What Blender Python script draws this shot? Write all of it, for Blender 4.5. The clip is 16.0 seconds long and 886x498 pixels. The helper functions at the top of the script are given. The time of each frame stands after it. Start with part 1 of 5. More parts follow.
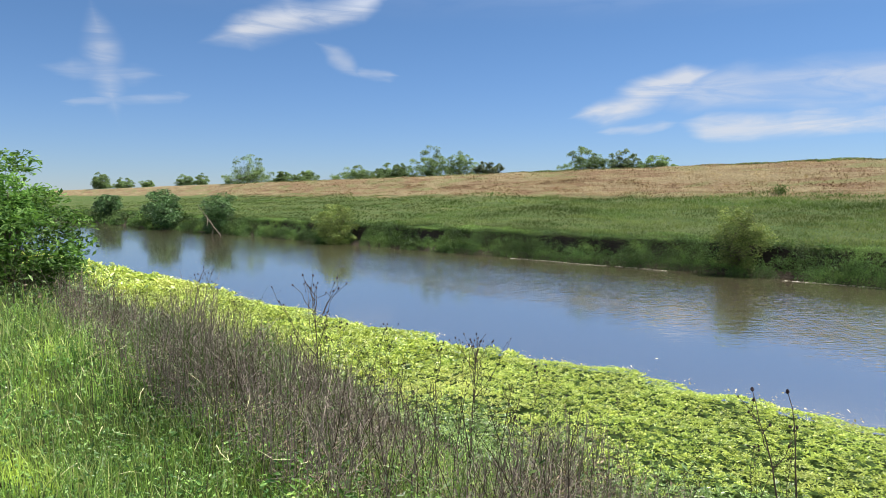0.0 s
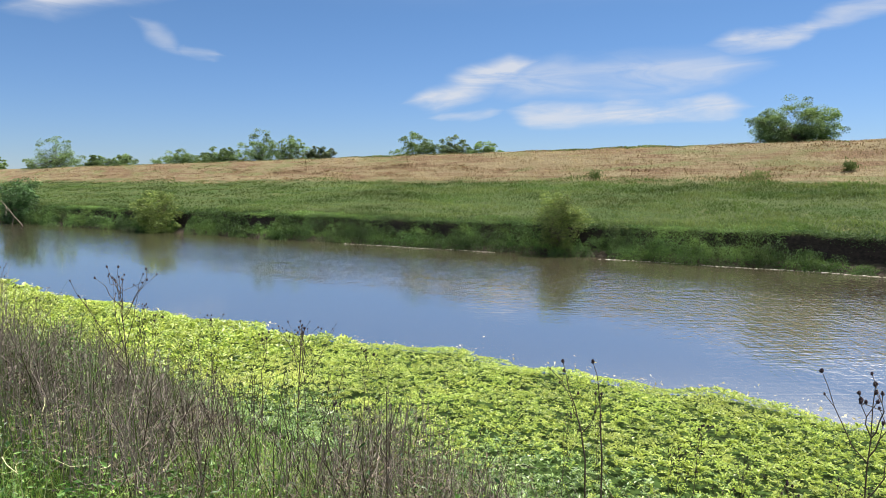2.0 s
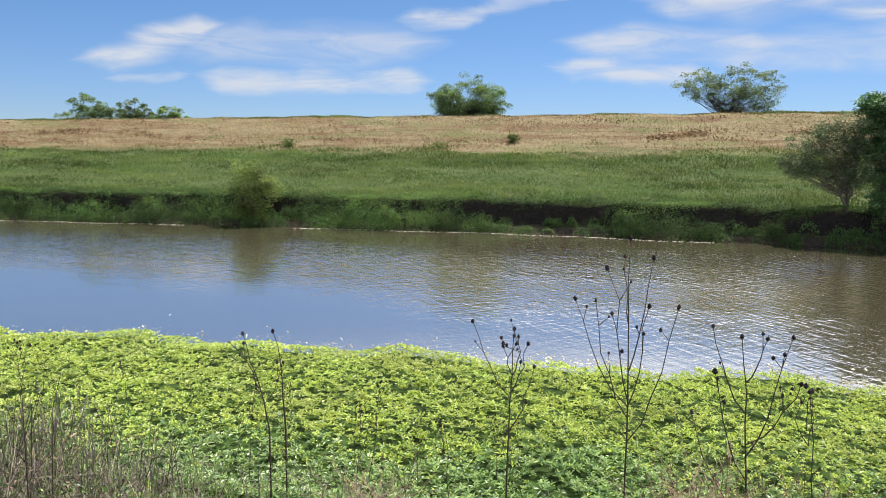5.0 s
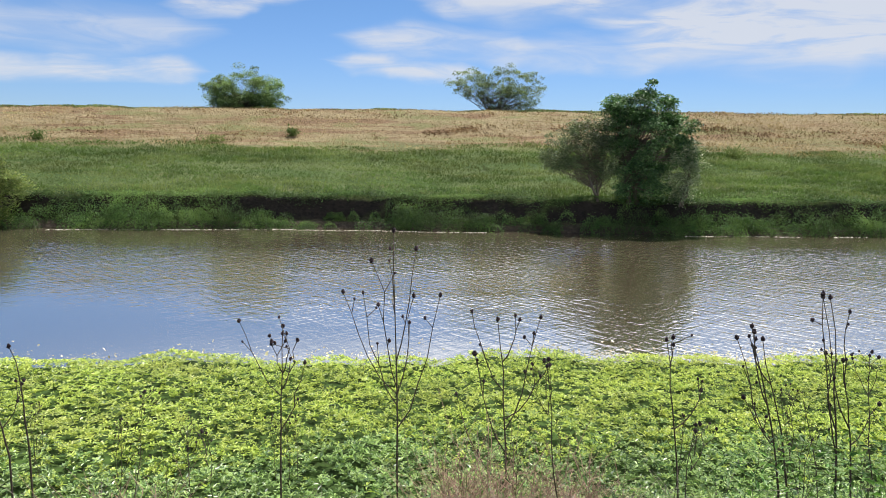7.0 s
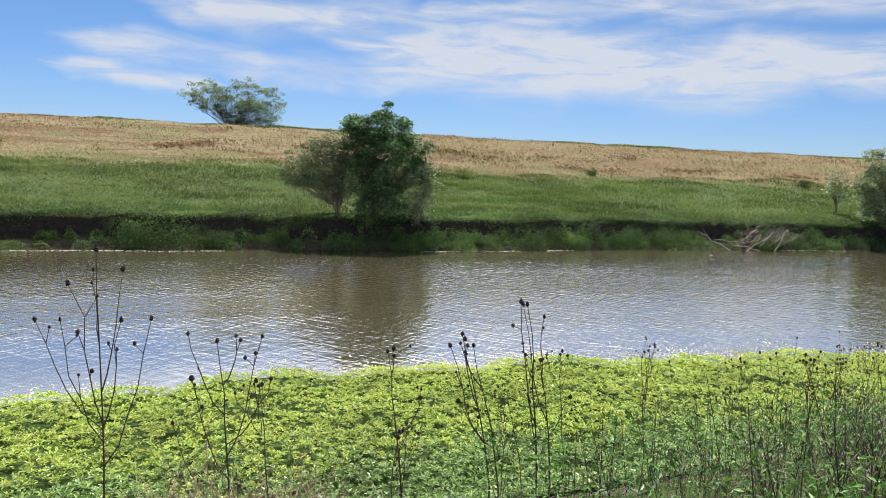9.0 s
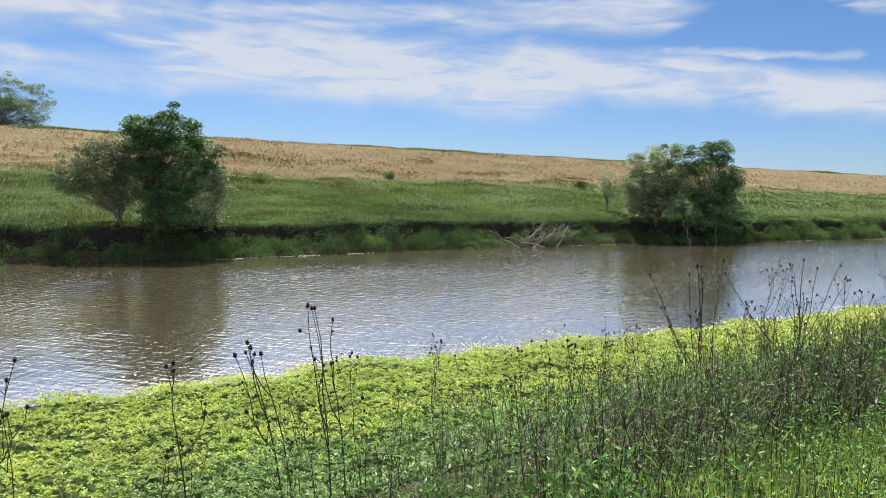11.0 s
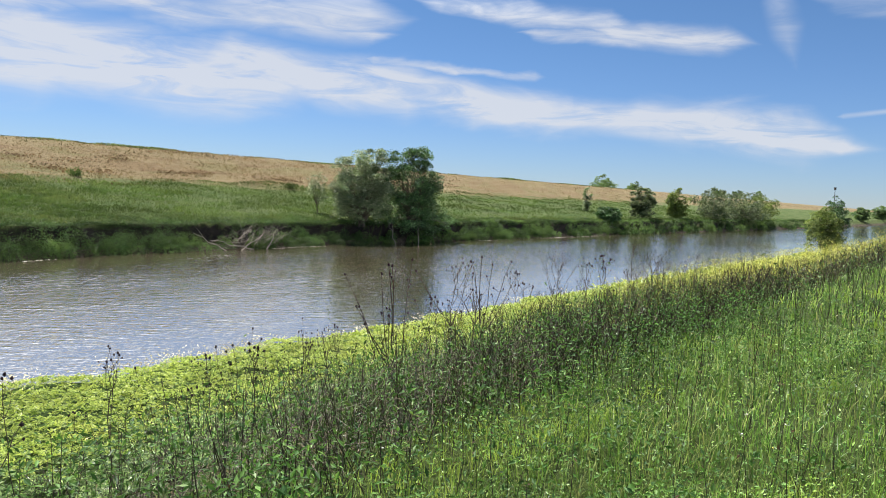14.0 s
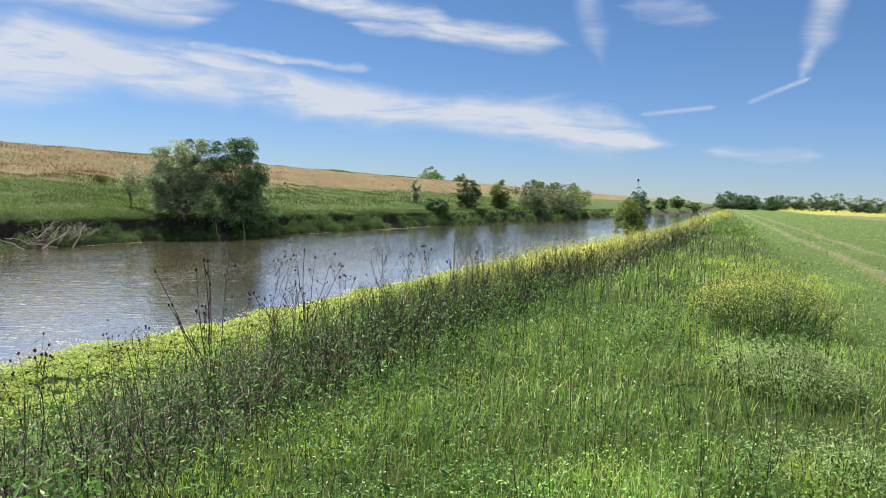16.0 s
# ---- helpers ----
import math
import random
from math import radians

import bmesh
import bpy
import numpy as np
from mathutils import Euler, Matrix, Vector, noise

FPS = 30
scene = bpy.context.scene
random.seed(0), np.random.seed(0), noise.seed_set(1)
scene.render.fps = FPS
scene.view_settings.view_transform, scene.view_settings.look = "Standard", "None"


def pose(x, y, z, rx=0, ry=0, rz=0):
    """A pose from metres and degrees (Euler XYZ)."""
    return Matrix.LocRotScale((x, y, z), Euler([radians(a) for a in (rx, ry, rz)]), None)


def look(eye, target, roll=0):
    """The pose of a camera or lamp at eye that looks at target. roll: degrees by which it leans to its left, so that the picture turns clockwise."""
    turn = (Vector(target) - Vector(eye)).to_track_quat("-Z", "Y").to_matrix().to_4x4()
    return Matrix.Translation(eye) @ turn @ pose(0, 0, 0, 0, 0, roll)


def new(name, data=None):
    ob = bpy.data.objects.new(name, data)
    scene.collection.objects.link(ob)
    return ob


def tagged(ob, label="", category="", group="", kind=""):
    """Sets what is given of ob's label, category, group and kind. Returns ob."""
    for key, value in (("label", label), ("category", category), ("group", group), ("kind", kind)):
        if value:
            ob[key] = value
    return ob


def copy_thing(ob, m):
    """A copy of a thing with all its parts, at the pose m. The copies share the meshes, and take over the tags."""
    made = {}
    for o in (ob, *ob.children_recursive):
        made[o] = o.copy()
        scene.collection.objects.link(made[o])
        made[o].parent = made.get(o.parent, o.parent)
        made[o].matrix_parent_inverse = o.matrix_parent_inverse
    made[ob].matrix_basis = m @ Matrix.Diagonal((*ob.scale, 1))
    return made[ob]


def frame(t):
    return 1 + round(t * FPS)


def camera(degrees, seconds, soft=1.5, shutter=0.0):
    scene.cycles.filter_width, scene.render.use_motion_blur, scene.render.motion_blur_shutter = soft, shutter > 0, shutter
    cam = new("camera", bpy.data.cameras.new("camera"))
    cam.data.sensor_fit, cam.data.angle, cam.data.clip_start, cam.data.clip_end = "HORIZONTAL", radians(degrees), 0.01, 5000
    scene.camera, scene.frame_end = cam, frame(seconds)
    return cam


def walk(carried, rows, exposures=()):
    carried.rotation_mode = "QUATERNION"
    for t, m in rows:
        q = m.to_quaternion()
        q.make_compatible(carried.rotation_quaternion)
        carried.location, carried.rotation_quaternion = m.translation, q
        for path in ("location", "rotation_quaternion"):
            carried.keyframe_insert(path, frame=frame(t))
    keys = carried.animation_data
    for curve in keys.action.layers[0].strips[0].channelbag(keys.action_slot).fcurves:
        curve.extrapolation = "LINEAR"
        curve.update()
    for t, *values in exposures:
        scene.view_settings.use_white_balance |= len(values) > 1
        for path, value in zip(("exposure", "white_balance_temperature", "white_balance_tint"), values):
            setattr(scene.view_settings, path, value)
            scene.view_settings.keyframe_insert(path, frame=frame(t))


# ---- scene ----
cam = camera(62.61, 16.0, soft=0.9)
EYE, REACH = 3.20, 0.45  # eye above the water; the arm's reach round which the camera swings
# seconds, degrees to the left of straight across the river, up, lean to the right
TURNS = [
    (0, 54.73, -3.99, -0.28),
    (0.5, 52.08, -4.26, -0.27),
    (1, 49.35, -4.60, -0.06),
    (1.5, 46.13, -5.03, 0.02),
    (2, 41.80, -5.12, -0.09),
    (2.5, 38.33, -5.25, -0.14),
    (3, 35.27, -5.51, -0.50),
    (3.5, 32.08, -5.70, -1.05),
    (4, 29.01, -6.23, -0.92),
    (4.5, 23.85, -7.04, -0.45),
    (4.7, 21.55, -7.24, -0.46),
    (6.8, 3.16, -7.62, -0.50),
    (7, 1.50, -7.69, -0.70),
    (7.5, -3.65, -7.25, -1.18),
    (8, -10.45, -6.49, -1.73),
    (8.5, -15.13, -5.96, -2.10),
    (8.7, -16.42, -5.92, -2.11),
    (10.8, -32.25, -5.11, -1.49),
    (11, -33.84, -5.11, -1.52),
    (11.5, -37.68, -5.22, -1.73),
    (12, -41.26, -5.07, -1.59),
    (12.5, -44.51, -4.63, -1.58),
    (13, -49.13, -4.24, -1.94),
    (13.5, -52.98, -4.09, -2.23),
    (14, -56.15, -4.19, -2.33),
    (14.5, -59.62, -4.13, -2.39),
    (15, -62.89, -3.93, -2.29),
    (15.5, -66.33, -4.07, -2.21),
    (16, -69.38, -4.30, -2.07),
]


def eye_pose(yaw, pitch, roll):
    a, p = radians(yaw), radians(pitch)
    eye = Vector((-REACH * math.sin(a), REACH * math.cos(a), EYE))
    return look(eye, eye + Vector((-math.sin(a) * math.cos(p), math.cos(a) * math.cos(p), math.sin(p))), -roll)


walk(cam, [(t, eye_pose(yaw, pitch, roll)) for t, yaw, pitch, roll in TURNS])

# ---- light: high sun behind the far bank, clear blue sky with cirrus ----
SUN_AZ, SUN_EL = 12.0, 62.0  # degrees from straight across the river to the right, and up
scene.view_settings.exposure = 1.05
world = bpy.data.worlds.new("sky")
scene.world = world
world.use_nodes = True
wt = world.node_tree
wt.nodes.clear()


def node(tree, kind, **values):
    n = tree.nodes.new(kind)
    for key, value in values.items():
        if key.startswith("in_"):
            n.inputs[key[3:].replace("_", " ")].default_value = value
    return n


def put(tree, socket, value):
    """Link a socket to a value, which is a socket or a number."""
    if isinstance(value, bpy.types.NodeSocket):
        tree.links.new(value, socket)
    else:
        socket.default_value = value


def calc(tree, op, a, b=0.0, c=0.0, clamp=False):
    n = tree.nodes.new("ShaderNodeMath")
    n.operation, n.use_clamp = op, clamp
    for socket, value in zip(n.inputs, (a, b, c)):
        put(tree, socket, value)
    return n.outputs[0]


def mixed(tree, fac, a, b, mode="MIX"):
    n = tree.nodes.new("ShaderNodeMix")
    n.data_type, n.blend_type = "RGBA", mode
    put(tree, n.inputs[0], fac)
    for socket, value in ((n.inputs[6], a), (n.inputs[7], b)):
        put(tree, socket, (*value, 1) if isinstance(value, tuple) else value)
    return n.outputs[2]


def noised(tree, vector, scale, detail=4.0, rough=0.55, distort=0.0):
    n = tree.nodes.new("ShaderNodeTexNoise")
    put(tree, n.inputs["Vector"], vector)
    n.inputs["Scale"].default_value, n.inputs["Detail"].default_value = scale, detail
    n.inputs["Roughness"].default_value, n.inputs["Distortion"].default_value = rough, distort
    return n.outputs[0]


def scaled(tree, vector, x, y, z):
    n = tree.nodes.new("ShaderNodeMapping")
    put(tree, n.inputs[0], vector)
    n.inputs["Scale"].default_value = (x, y, z)
    return n.outputs[0]


def ramp(tree, fac, lo, hi):
    """0 below lo, 1 above hi, smooth between."""
    n = tree.nodes.new("ShaderNodeMapRange")
    n.interpolation_type = "SMOOTHSTEP"
    put(tree, n.inputs[0], fac)
    put(tree, n.inputs[1], lo)
    put(tree, n.inputs[2], hi)
    return n.outputs[0]


sky = wt.nodes.new("ShaderNodeTexSky")
sky.sky_type, sky.sun_disc = "NISHITA", False
sky.sun_elevation, sky.sun_rotation = radians(SUN_EL), radians(SUN_AZ)
sky.altitude, sky.air_density, sky.dust_density, sky.ozone_density = 0.0, 1.0, 0.0, 3.0
coord = wt.nodes.new("ShaderNodeTexCoord").outputs["Generated"]
parts = wt.nodes.new("ShaderNodeSeparateXYZ")
wt.links.new(coord, parts.inputs[0])
az = calc(wt, "MULTIPLY", calc(wt, "ARCTAN2", parts.outputs[0], parts.outputs[1]), 57.2958)
el = calc(wt, "MULTIPLY", calc(wt, "ARCSINE", parts.outputs[2]), 57.2958)
grid = wt.nodes.new("ShaderNodeCombineXYZ")
put(wt, grid.inputs[0], az)
put(wt, grid.inputs[1], el)
wisp = noised(wt, scaled(wt, grid.outputs[0], 0.10, 0.32, 1), 1.0, 5.0, 0.5, 0.6)
fine = noised(wt, scaled(wt, grid.outputs[0], 0.13, 0.72, 1), 1.0, 7.0, 0.58, 0.9)
# streaks of cirrus: azimuth and elevation of both ends, half width in degrees, density
WEST = [
    (-69.9, 12.2, -66.2, 13.6, 0.98, 0.90), (-67.0, 13.1, -61.1, 14.6, 0.80, 0.70), (-79.6, 10.3, -79.2, 8.2, 0.98, 0.50), (-81.4, 8.6, -77.4, 8.7, 0.62, 0.35),
    (-81.4, 6.4, -74.4, 7.1, 0.27, 0.30), (-63.2, 10.9, -62.2, 10.2, 0.53, 0.40), (-61.1, 9.7, -58.9, 9.3, 0.27, 0.35), (-42.6, 6.7, -36.4, 8.6, 0.76, 1.10),
    (-36.4, 7.8, -21.3, 8.2, 1.16, 0.62), (-35.1, 5.3, -20.8, 5.5, 0.62, 0.85), (-42.0, 5.3, -38.1, 5.3, 0.36, 0.50),
]
ACROSS = [
    (-20.3, 10.3, -15.7, 10.8, 0.49, 0.80), (-15.7, 11.0, -10.7, 11.8, 0.44, 0.60), (-11.1, 11.8, -6.4, 11.8, 0.27, 0.40), (-29.2, 5.5, -21.0, 5.5, 0.67, 1.00),
    (-28.5, 7.2, -21.5, 8.3, 1.11, 0.50), (-20.7, 10.0, -17.0, 10.4, 0.62, 0.70), (-8.6, 6.5, -0.3, 6.0, 0.71, 0.95), (-6.9, 8.4, 4.0, 7.8, 0.98, 0.85),
    (3.2, 6.8, 13.5, 6.5, 0.89, 0.60), (-1.6, 11.3, 12.5, 11.0, 1.07, 1.00), (13.9, 8.1, 25.8, 7.8, 1.51, 1.00), (17.0, 11.6, 28.0, 11.4, 0.71, 0.80),
]
EAST = [
    (14.4, 9.5, 27.2, 8.2, 2.24, 1.30), (26.3, 8.8, 40.7, 7.7, 2.24, 1.30), (39.4, 9.0, 53.1, 7.7, 1.60, 1.30), (53.1, 7.7, 65.5, 6.7, 1.18, 1.30),
    (16.8, 12.1, 34.1, 12.6, 0.89, 0.80), (33.2, 12.6, 49.7, 12.9, 1.16, 0.90), (50.2, 9.9, 56.6, 9.5, 0.31, 0.80), (2.7, 7.8, 13.3, 7.3, 0.98, 0.50),
    (2.8, 10.8, 14.4, 11.8, 1.33, 0.60),
]
FAR_EAST = [
    (58.2, 7.0, 71.5, 6.1, 1.28, 1.30), (70.4, 6.4, 82.2, 5.1, 1.39, 1.30), (42.7, 13.0, 50.1, 12.2, 0.62, 0.80), (55.3, 14.4, 68.1, 13.3, 0.71, 0.90),
    (62.5, 12.4, 70.1, 11.9, 0.44, 0.80), (68.5, 12.5, 76.2, 11.7, 0.76, 1.00), (52.9, 9.7, 62.7, 9.6, 0.27, 0.60), (74.1, 5.1, 84.4, 4.8, 0.62, 1.10),
    (79.7, 14.5, 80.4, 12.3, 0.80, 0.35), (95.7, 11.8, 96.4, 14.6, 0.89, 0.60), (89.6, 4.0, 95.6, 3.8, 0.40, 0.55), (83.4, 14.1, 87.9, 13.3, 0.53, 0.30),
]
CONTRAIL = [(84.3, 6.5, 89.0, 7.0, 0.15, 0.45), (91.7, 7.4, 95.1, 8.8, 0.15, 0.65), (95.0, 9.6, 95.7, 11.8, 0.40, 0.60)]
warp_el = calc(wt, "ADD", el, calc(wt, "MULTIPLY", calc(wt, "SUBTRACT", wisp, 0.5), 2.8))
cloud = None
for a0, e0, a1, e1, half, density in WEST + ACROSS + EAST + FAR_EAST + CONTRAIL:
    length = math.hypot(a1 - a0, e1 - e0)
    ux, uy = (a1 - a0) / length, (e1 - e0) / length
    da, de = calc(wt, "SUBTRACT", az, a0), calc(wt, "SUBTRACT", el if half == 0.15 else warp_el, e0)
    along = calc(wt, "ADD", calc(wt, "MULTIPLY", da, ux), calc(wt, "MULTIPLY", de, uy))
    across = calc(wt, "ABSOLUTE", calc(wt, "SUBTRACT", calc(wt, "MULTIPLY", de, ux), calc(wt, "MULTIPLY", da, uy)))
    beyond = calc(wt, "MAXIMUM", calc(wt, "SUBTRACT", along, length), calc(wt, "MULTIPLY", along, -1.0))
    reach = calc(wt, "ADD", across, calc(wt, "MULTIPLY", calc(wt, "MAXIMUM", beyond, 0.0), 0.45))
    mask = calc(wt, "MULTIPLY", calc(wt, "SUBTRACT", 1.0, ramp(wt, reach, 0.0, 1.75 * half)), density)
    cloud = mask if cloud is None else calc(wt, "MAXIMUM", cloud, mask)
# unseen broken sheet of high cirrus, added above the view to brighten the water
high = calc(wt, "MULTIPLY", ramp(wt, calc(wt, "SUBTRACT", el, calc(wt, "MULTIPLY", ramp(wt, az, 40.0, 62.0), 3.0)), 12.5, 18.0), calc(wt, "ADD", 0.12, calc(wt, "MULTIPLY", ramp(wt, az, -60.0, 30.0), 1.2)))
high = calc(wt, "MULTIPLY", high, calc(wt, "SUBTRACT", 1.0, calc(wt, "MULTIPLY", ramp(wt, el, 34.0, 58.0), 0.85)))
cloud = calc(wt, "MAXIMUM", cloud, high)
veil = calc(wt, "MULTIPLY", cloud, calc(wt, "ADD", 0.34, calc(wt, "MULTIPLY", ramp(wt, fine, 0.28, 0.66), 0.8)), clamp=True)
tone = mixed(wt, 1.0, sky.outputs[0], mixed(wt, ramp(wt, el, 0.0, 16.0), (0.74, 0.93, 1.37), (0.74, 0.97, 1.24)), "MULTIPLY")
# cloud white climbs steeply above the view, only to lift the water's reflections
white = mixed(wt, ramp(wt, el, 12.5, 23.0), (8.8, 9.1, 9.8), (33.0, 33.4, 34.0))
shade = wt.nodes.new("ShaderNodeBackground")
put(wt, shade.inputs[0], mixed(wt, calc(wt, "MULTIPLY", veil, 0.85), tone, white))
shade.inputs[1].default_value = 0.040
wt.links.new(shade.outputs[0], wt.nodes.new("ShaderNodeOutputWorld").inputs[0])

lamp = new("sun", bpy.data.lights.new("sun", "SUN"))
lamp.data.energy, lamp.data.angle, lamp.data.color = 5.0, radians(0.5), (1.0, 0.97, 0.91)
sa, se = radians(SUN_AZ), radians(SUN_EL)
lamp.matrix_world = look(Vector((math.sin(sa) * math.cos(se), math.cos(sa) * math.cos(se), math.sin(se))) * 300, (0, 0, 0))


# ---- materials ----
def material(name):
    m = bpy.data.materials.new(name)
    m.use_nodes = True
    m.node_tree.nodes.clear()
    return m, m.node_tree


def finish(t, shader):
    t.links.new(shader, t.nodes.new("ShaderNodeOutputMaterial").inputs[0])


def leafy(name, dark, light, tip=None, through_light=0.45, gloss=0.5, patch=0.35, alt=None, alt_scale=1.0, alt_at=(0.5, 0.62), shine=0.2, vary=0.9):
    """Foliage: every leaf its own shade, wide patches, light through the blade."""
    m, t = material(name)
    rand = t.nodes.new("ShaderNodeNewGeometry")
    where = rand.outputs["Position"]
    col = mixed(t, rand.outputs["Random Per Island"], dark, light)
    if tip:
        col = mixed(t, ramp(t, calc(t, "FRACT", calc(t, "MULTIPLY", rand.outputs["Random Per Island"], 7.31)), 0.72, 0.9), col, tip)
    if alt:
        other = noised(t, scaled(t, where, 0.35 * alt_scale, alt_scale, alt_scale), 1.0, 5.0, 0.65, 0.5)
        col = mixed(t, calc(t, "MULTIPLY", ramp(t, other, *alt_at), 0.85), col, alt)
    big = noised(t, where, patch, 3.0)
    hsv = t.nodes.new("ShaderNodeHueSaturation")
    put(t, hsv.inputs["Color"], col)
    put(t, hsv.inputs["Value"], calc(t, "ADD", 0.95 - 0.5 * vary, calc(t, "MULTIPLY", ramp(t, big, 0.25, 0.75), vary)))
    put(t, hsv.inputs["Hue"], calc(t, "ADD", 0.48, calc(t, "MULTIPLY", noised(t, where, patch * 3.1, 2.0), 0.04)))
    p = t.nodes.new("ShaderNodeBsdfPrincipled")
    put(t, p.inputs["Base Color"], hsv.outputs[0])
    p.inputs["Roughness"].default_value = gloss
    p.inputs["Specular IOR Level"].default_value = shine
    tr = t.nodes.new("ShaderNodeBsdfTranslucent")
    put(t, tr.inputs[0], mixed(t, 1.0, hsv.outputs[0], (1.12, 1.1, 0.85), "MULTIPLY"))
    mx = t.nodes.new("ShaderNodeMixShader")
    mx.inputs[0].default_value = through_light
    t.links.new(p.outputs[0], mx.inputs[1])
    t.links.new(tr.outputs[0], mx.inputs[2])
    finish(t, mx.outputs[0])
    return m


def rough(name, dark, light, scale, roughness=0.9, bump=0.3, stretch=(1, 1, 1)):
    """Bark, dry stems, mud: two scales of grain and relief."""
    m, t = material(name)
    geo = t.nodes.new("ShaderNodeNewGeometry")
    where = scaled(t, geo.outputs["Position"], *stretch)
    grain = noised(t, where, scale, 6.0, 0.65)
    wide = noised(t, where, scale * 0.17, 3.0)
    col = mixed(t, grain, dark, light)
    col = mixed(t, calc(t, "MULTIPLY", wide, 0.5), col, mixed(t, geo.outputs["Random Per Island"], dark, light))
    p = t.nodes.new("ShaderNodeBsdfPrincipled")
    put(t, p.inputs["Base Color"], col)
    p.inputs["Roughness"].default_value = roughness
    p.inputs["Specular IOR Level"].default_value = 0.2
    b = t.nodes.new("ShaderNodeBump")
    b.inputs["Strength"].default_value, b.inputs["Distance"].default_value = bump, 0.05
    put(t, b.inputs["Height"], grain)
    t.links.new(b.outputs[0], p.inputs["Normal"])
    finish(t, p.outputs[0])
    return m


MAT_LEAF = leafy("mat_leaf", (0.21, 0.30, 0.040), (0.53, 0.61, 0.125), (0.09, 0.16, 0.022), 0.34, 0.4, 0.9, (0.54, 0.56, 0.16), 0.5, (0.52, 0.74), shine=0.5, vary=0.35)
SHORE_LEAF = leafy("shore_leaf", (0.085, 0.17, 0.036), (0.33, 0.45, 0.13), (0.04, 0.09, 0.018), 0.28, 0.38, 0.9, shine=0.7, vary=0.4)
# near-black colour of the sheet that paints shade between the floating leaves
MAT_SHADE = leafy("mat_shade", (0.016, 0.034, 0.006), (0.040, 0.070, 0.012), None, 0.1, 1.0, 6.0)
GRASS = leafy("grass_blade", (0.050, 0.125, 0.026), (0.28, 0.44, 0.088), (0.44, 0.48, 0.18), 0.38, 0.45, 1.1, (0.45, 0.58, 0.095), 1.1, (0.50, 0.66), shine=0.4)
HERB = leafy("herb_leaf", (0.036, 0.105, 0.026), (0.23, 0.40, 0.085), (0.34, 0.50, 0.13), 0.38, 0.42, 0.8, (0.36, 0.52, 0.095), 1.1, (0.50, 0.66), shine=0.45)
WEED_LEAF = leafy("weed_leaf", (0.022, 0.062, 0.018), (0.115, 0.205, 0.052), (0.24, 0.34, 0.13), 0.34, 0.42, 0.8, shine=0.5)
LEVEE_GREEN = leafy("levee_grass", (0.078, 0.112, 0.032), (0.145, 0.178, 0.066), None, 0.5, 0.8, 0.2, (0.058, 0.100, 0.025), 0.36, (0.44, 0.56))
RANK_GREEN = leafy("rank_grass", (0.062, 0.102, 0.025), (0.108, 0.152, 0.044), None, 0.5, 0.8, 0.2, (0.056, 0.098, 0.022), 0.36, (0.46, 0.58))
LEVEE_DRY = leafy("dry_grass", (0.19, 0.145, 0.078), (0.37, 0.295, 0.165), None, 0.5, 0.8, 0.5, (0.13, 0.085, 0.048), 0.5, (0.43, 0.53))
BANK_LEAF = leafy("bank_leaf", (0.015, 0.040, 0.009), (0.098, 0.172, 0.040), None, 0.30, 0.6, 0.5, (0.135, 0.22, 0.052), 0.6, (0.48, 0.62), shine=0.3, vary=0.9)
TREE_LEAF = leafy("tree_leaf", (0.016, 0.048, 0.016), (0.085, 0.175, 0.050), (0.17, 0.27, 0.11), 0.26, 0.45, 0.9, shine=0.35)
# the whitish third colour paints highlights onto random leaves
PALE_LEAF = leafy("pale_tree_leaf", (0.07, 0.115, 0.045), (0.24, 0.31, 0.14), (0.46, 0.50, 0.34), 0.38, 0.40, 0.9, shine=0.7)
GREY_LEAF = leafy("grey_tree_leaf", (0.04, 0.068, 0.028), (0.14, 0.18, 0.08), (0.24, 0.27, 0.15), 0.36, 0.5, 0.9, shine=0.4)
AIRY_LEAF = leafy("airy_tree_leaf", (0.075, 0.115, 0.06), (0.20, 0.255, 0.14), None, 0.5, 0.5, 0.9)
FAR_LEAF = leafy("far_tree_leaf", (0.085, 0.14, 0.055), (0.21, 0.29, 0.12), None, 0.42, 0.6, 0.4)
DRY_STEM = rough("dry_stem", (0.042, 0.033, 0.029), (0.34, 0.28, 0.225), 60.0)
DARK_STEM = rough("dark_stem", (0.03, 0.023, 0.018), (0.10, 0.075, 0.055), 40.0)
SEED = rough("seed_head", (0.010, 0.008, 0.010), (0.05, 0.03, 0.035), 60.0)
OLIVE_LEAF = leafy("olive_leaf", (0.072, 0.105, 0.026), (0.20, 0.265, 0.070), (0.25, 0.29, 0.10), 0.4, 0.5, 0.8)
GREEN_STEM = rough("green_stem", (0.05, 0.085, 0.02), (0.14, 0.19, 0.05), 30.0)
BARK = rough("bark", (0.045, 0.035, 0.026), (0.16, 0.13, 0.10), 9.0, stretch=(1, 1, 0.25))
DEADWOOD = rough("dead_wood", (0.12, 0.10, 0.08), (0.30, 0.265, 0.22), 12.0, stretch=(1, 1, 0.4))
FOAM = rough("foam_scum", (0.22, 0.19, 0.14), (0.55, 0.51, 0.43), 25.0)
PETAL = leafy("yellow_petal", (0.38, 0.40, 0.075), (0.60, 0.58, 0.14), None, 0.4, 0.6, 0.4)


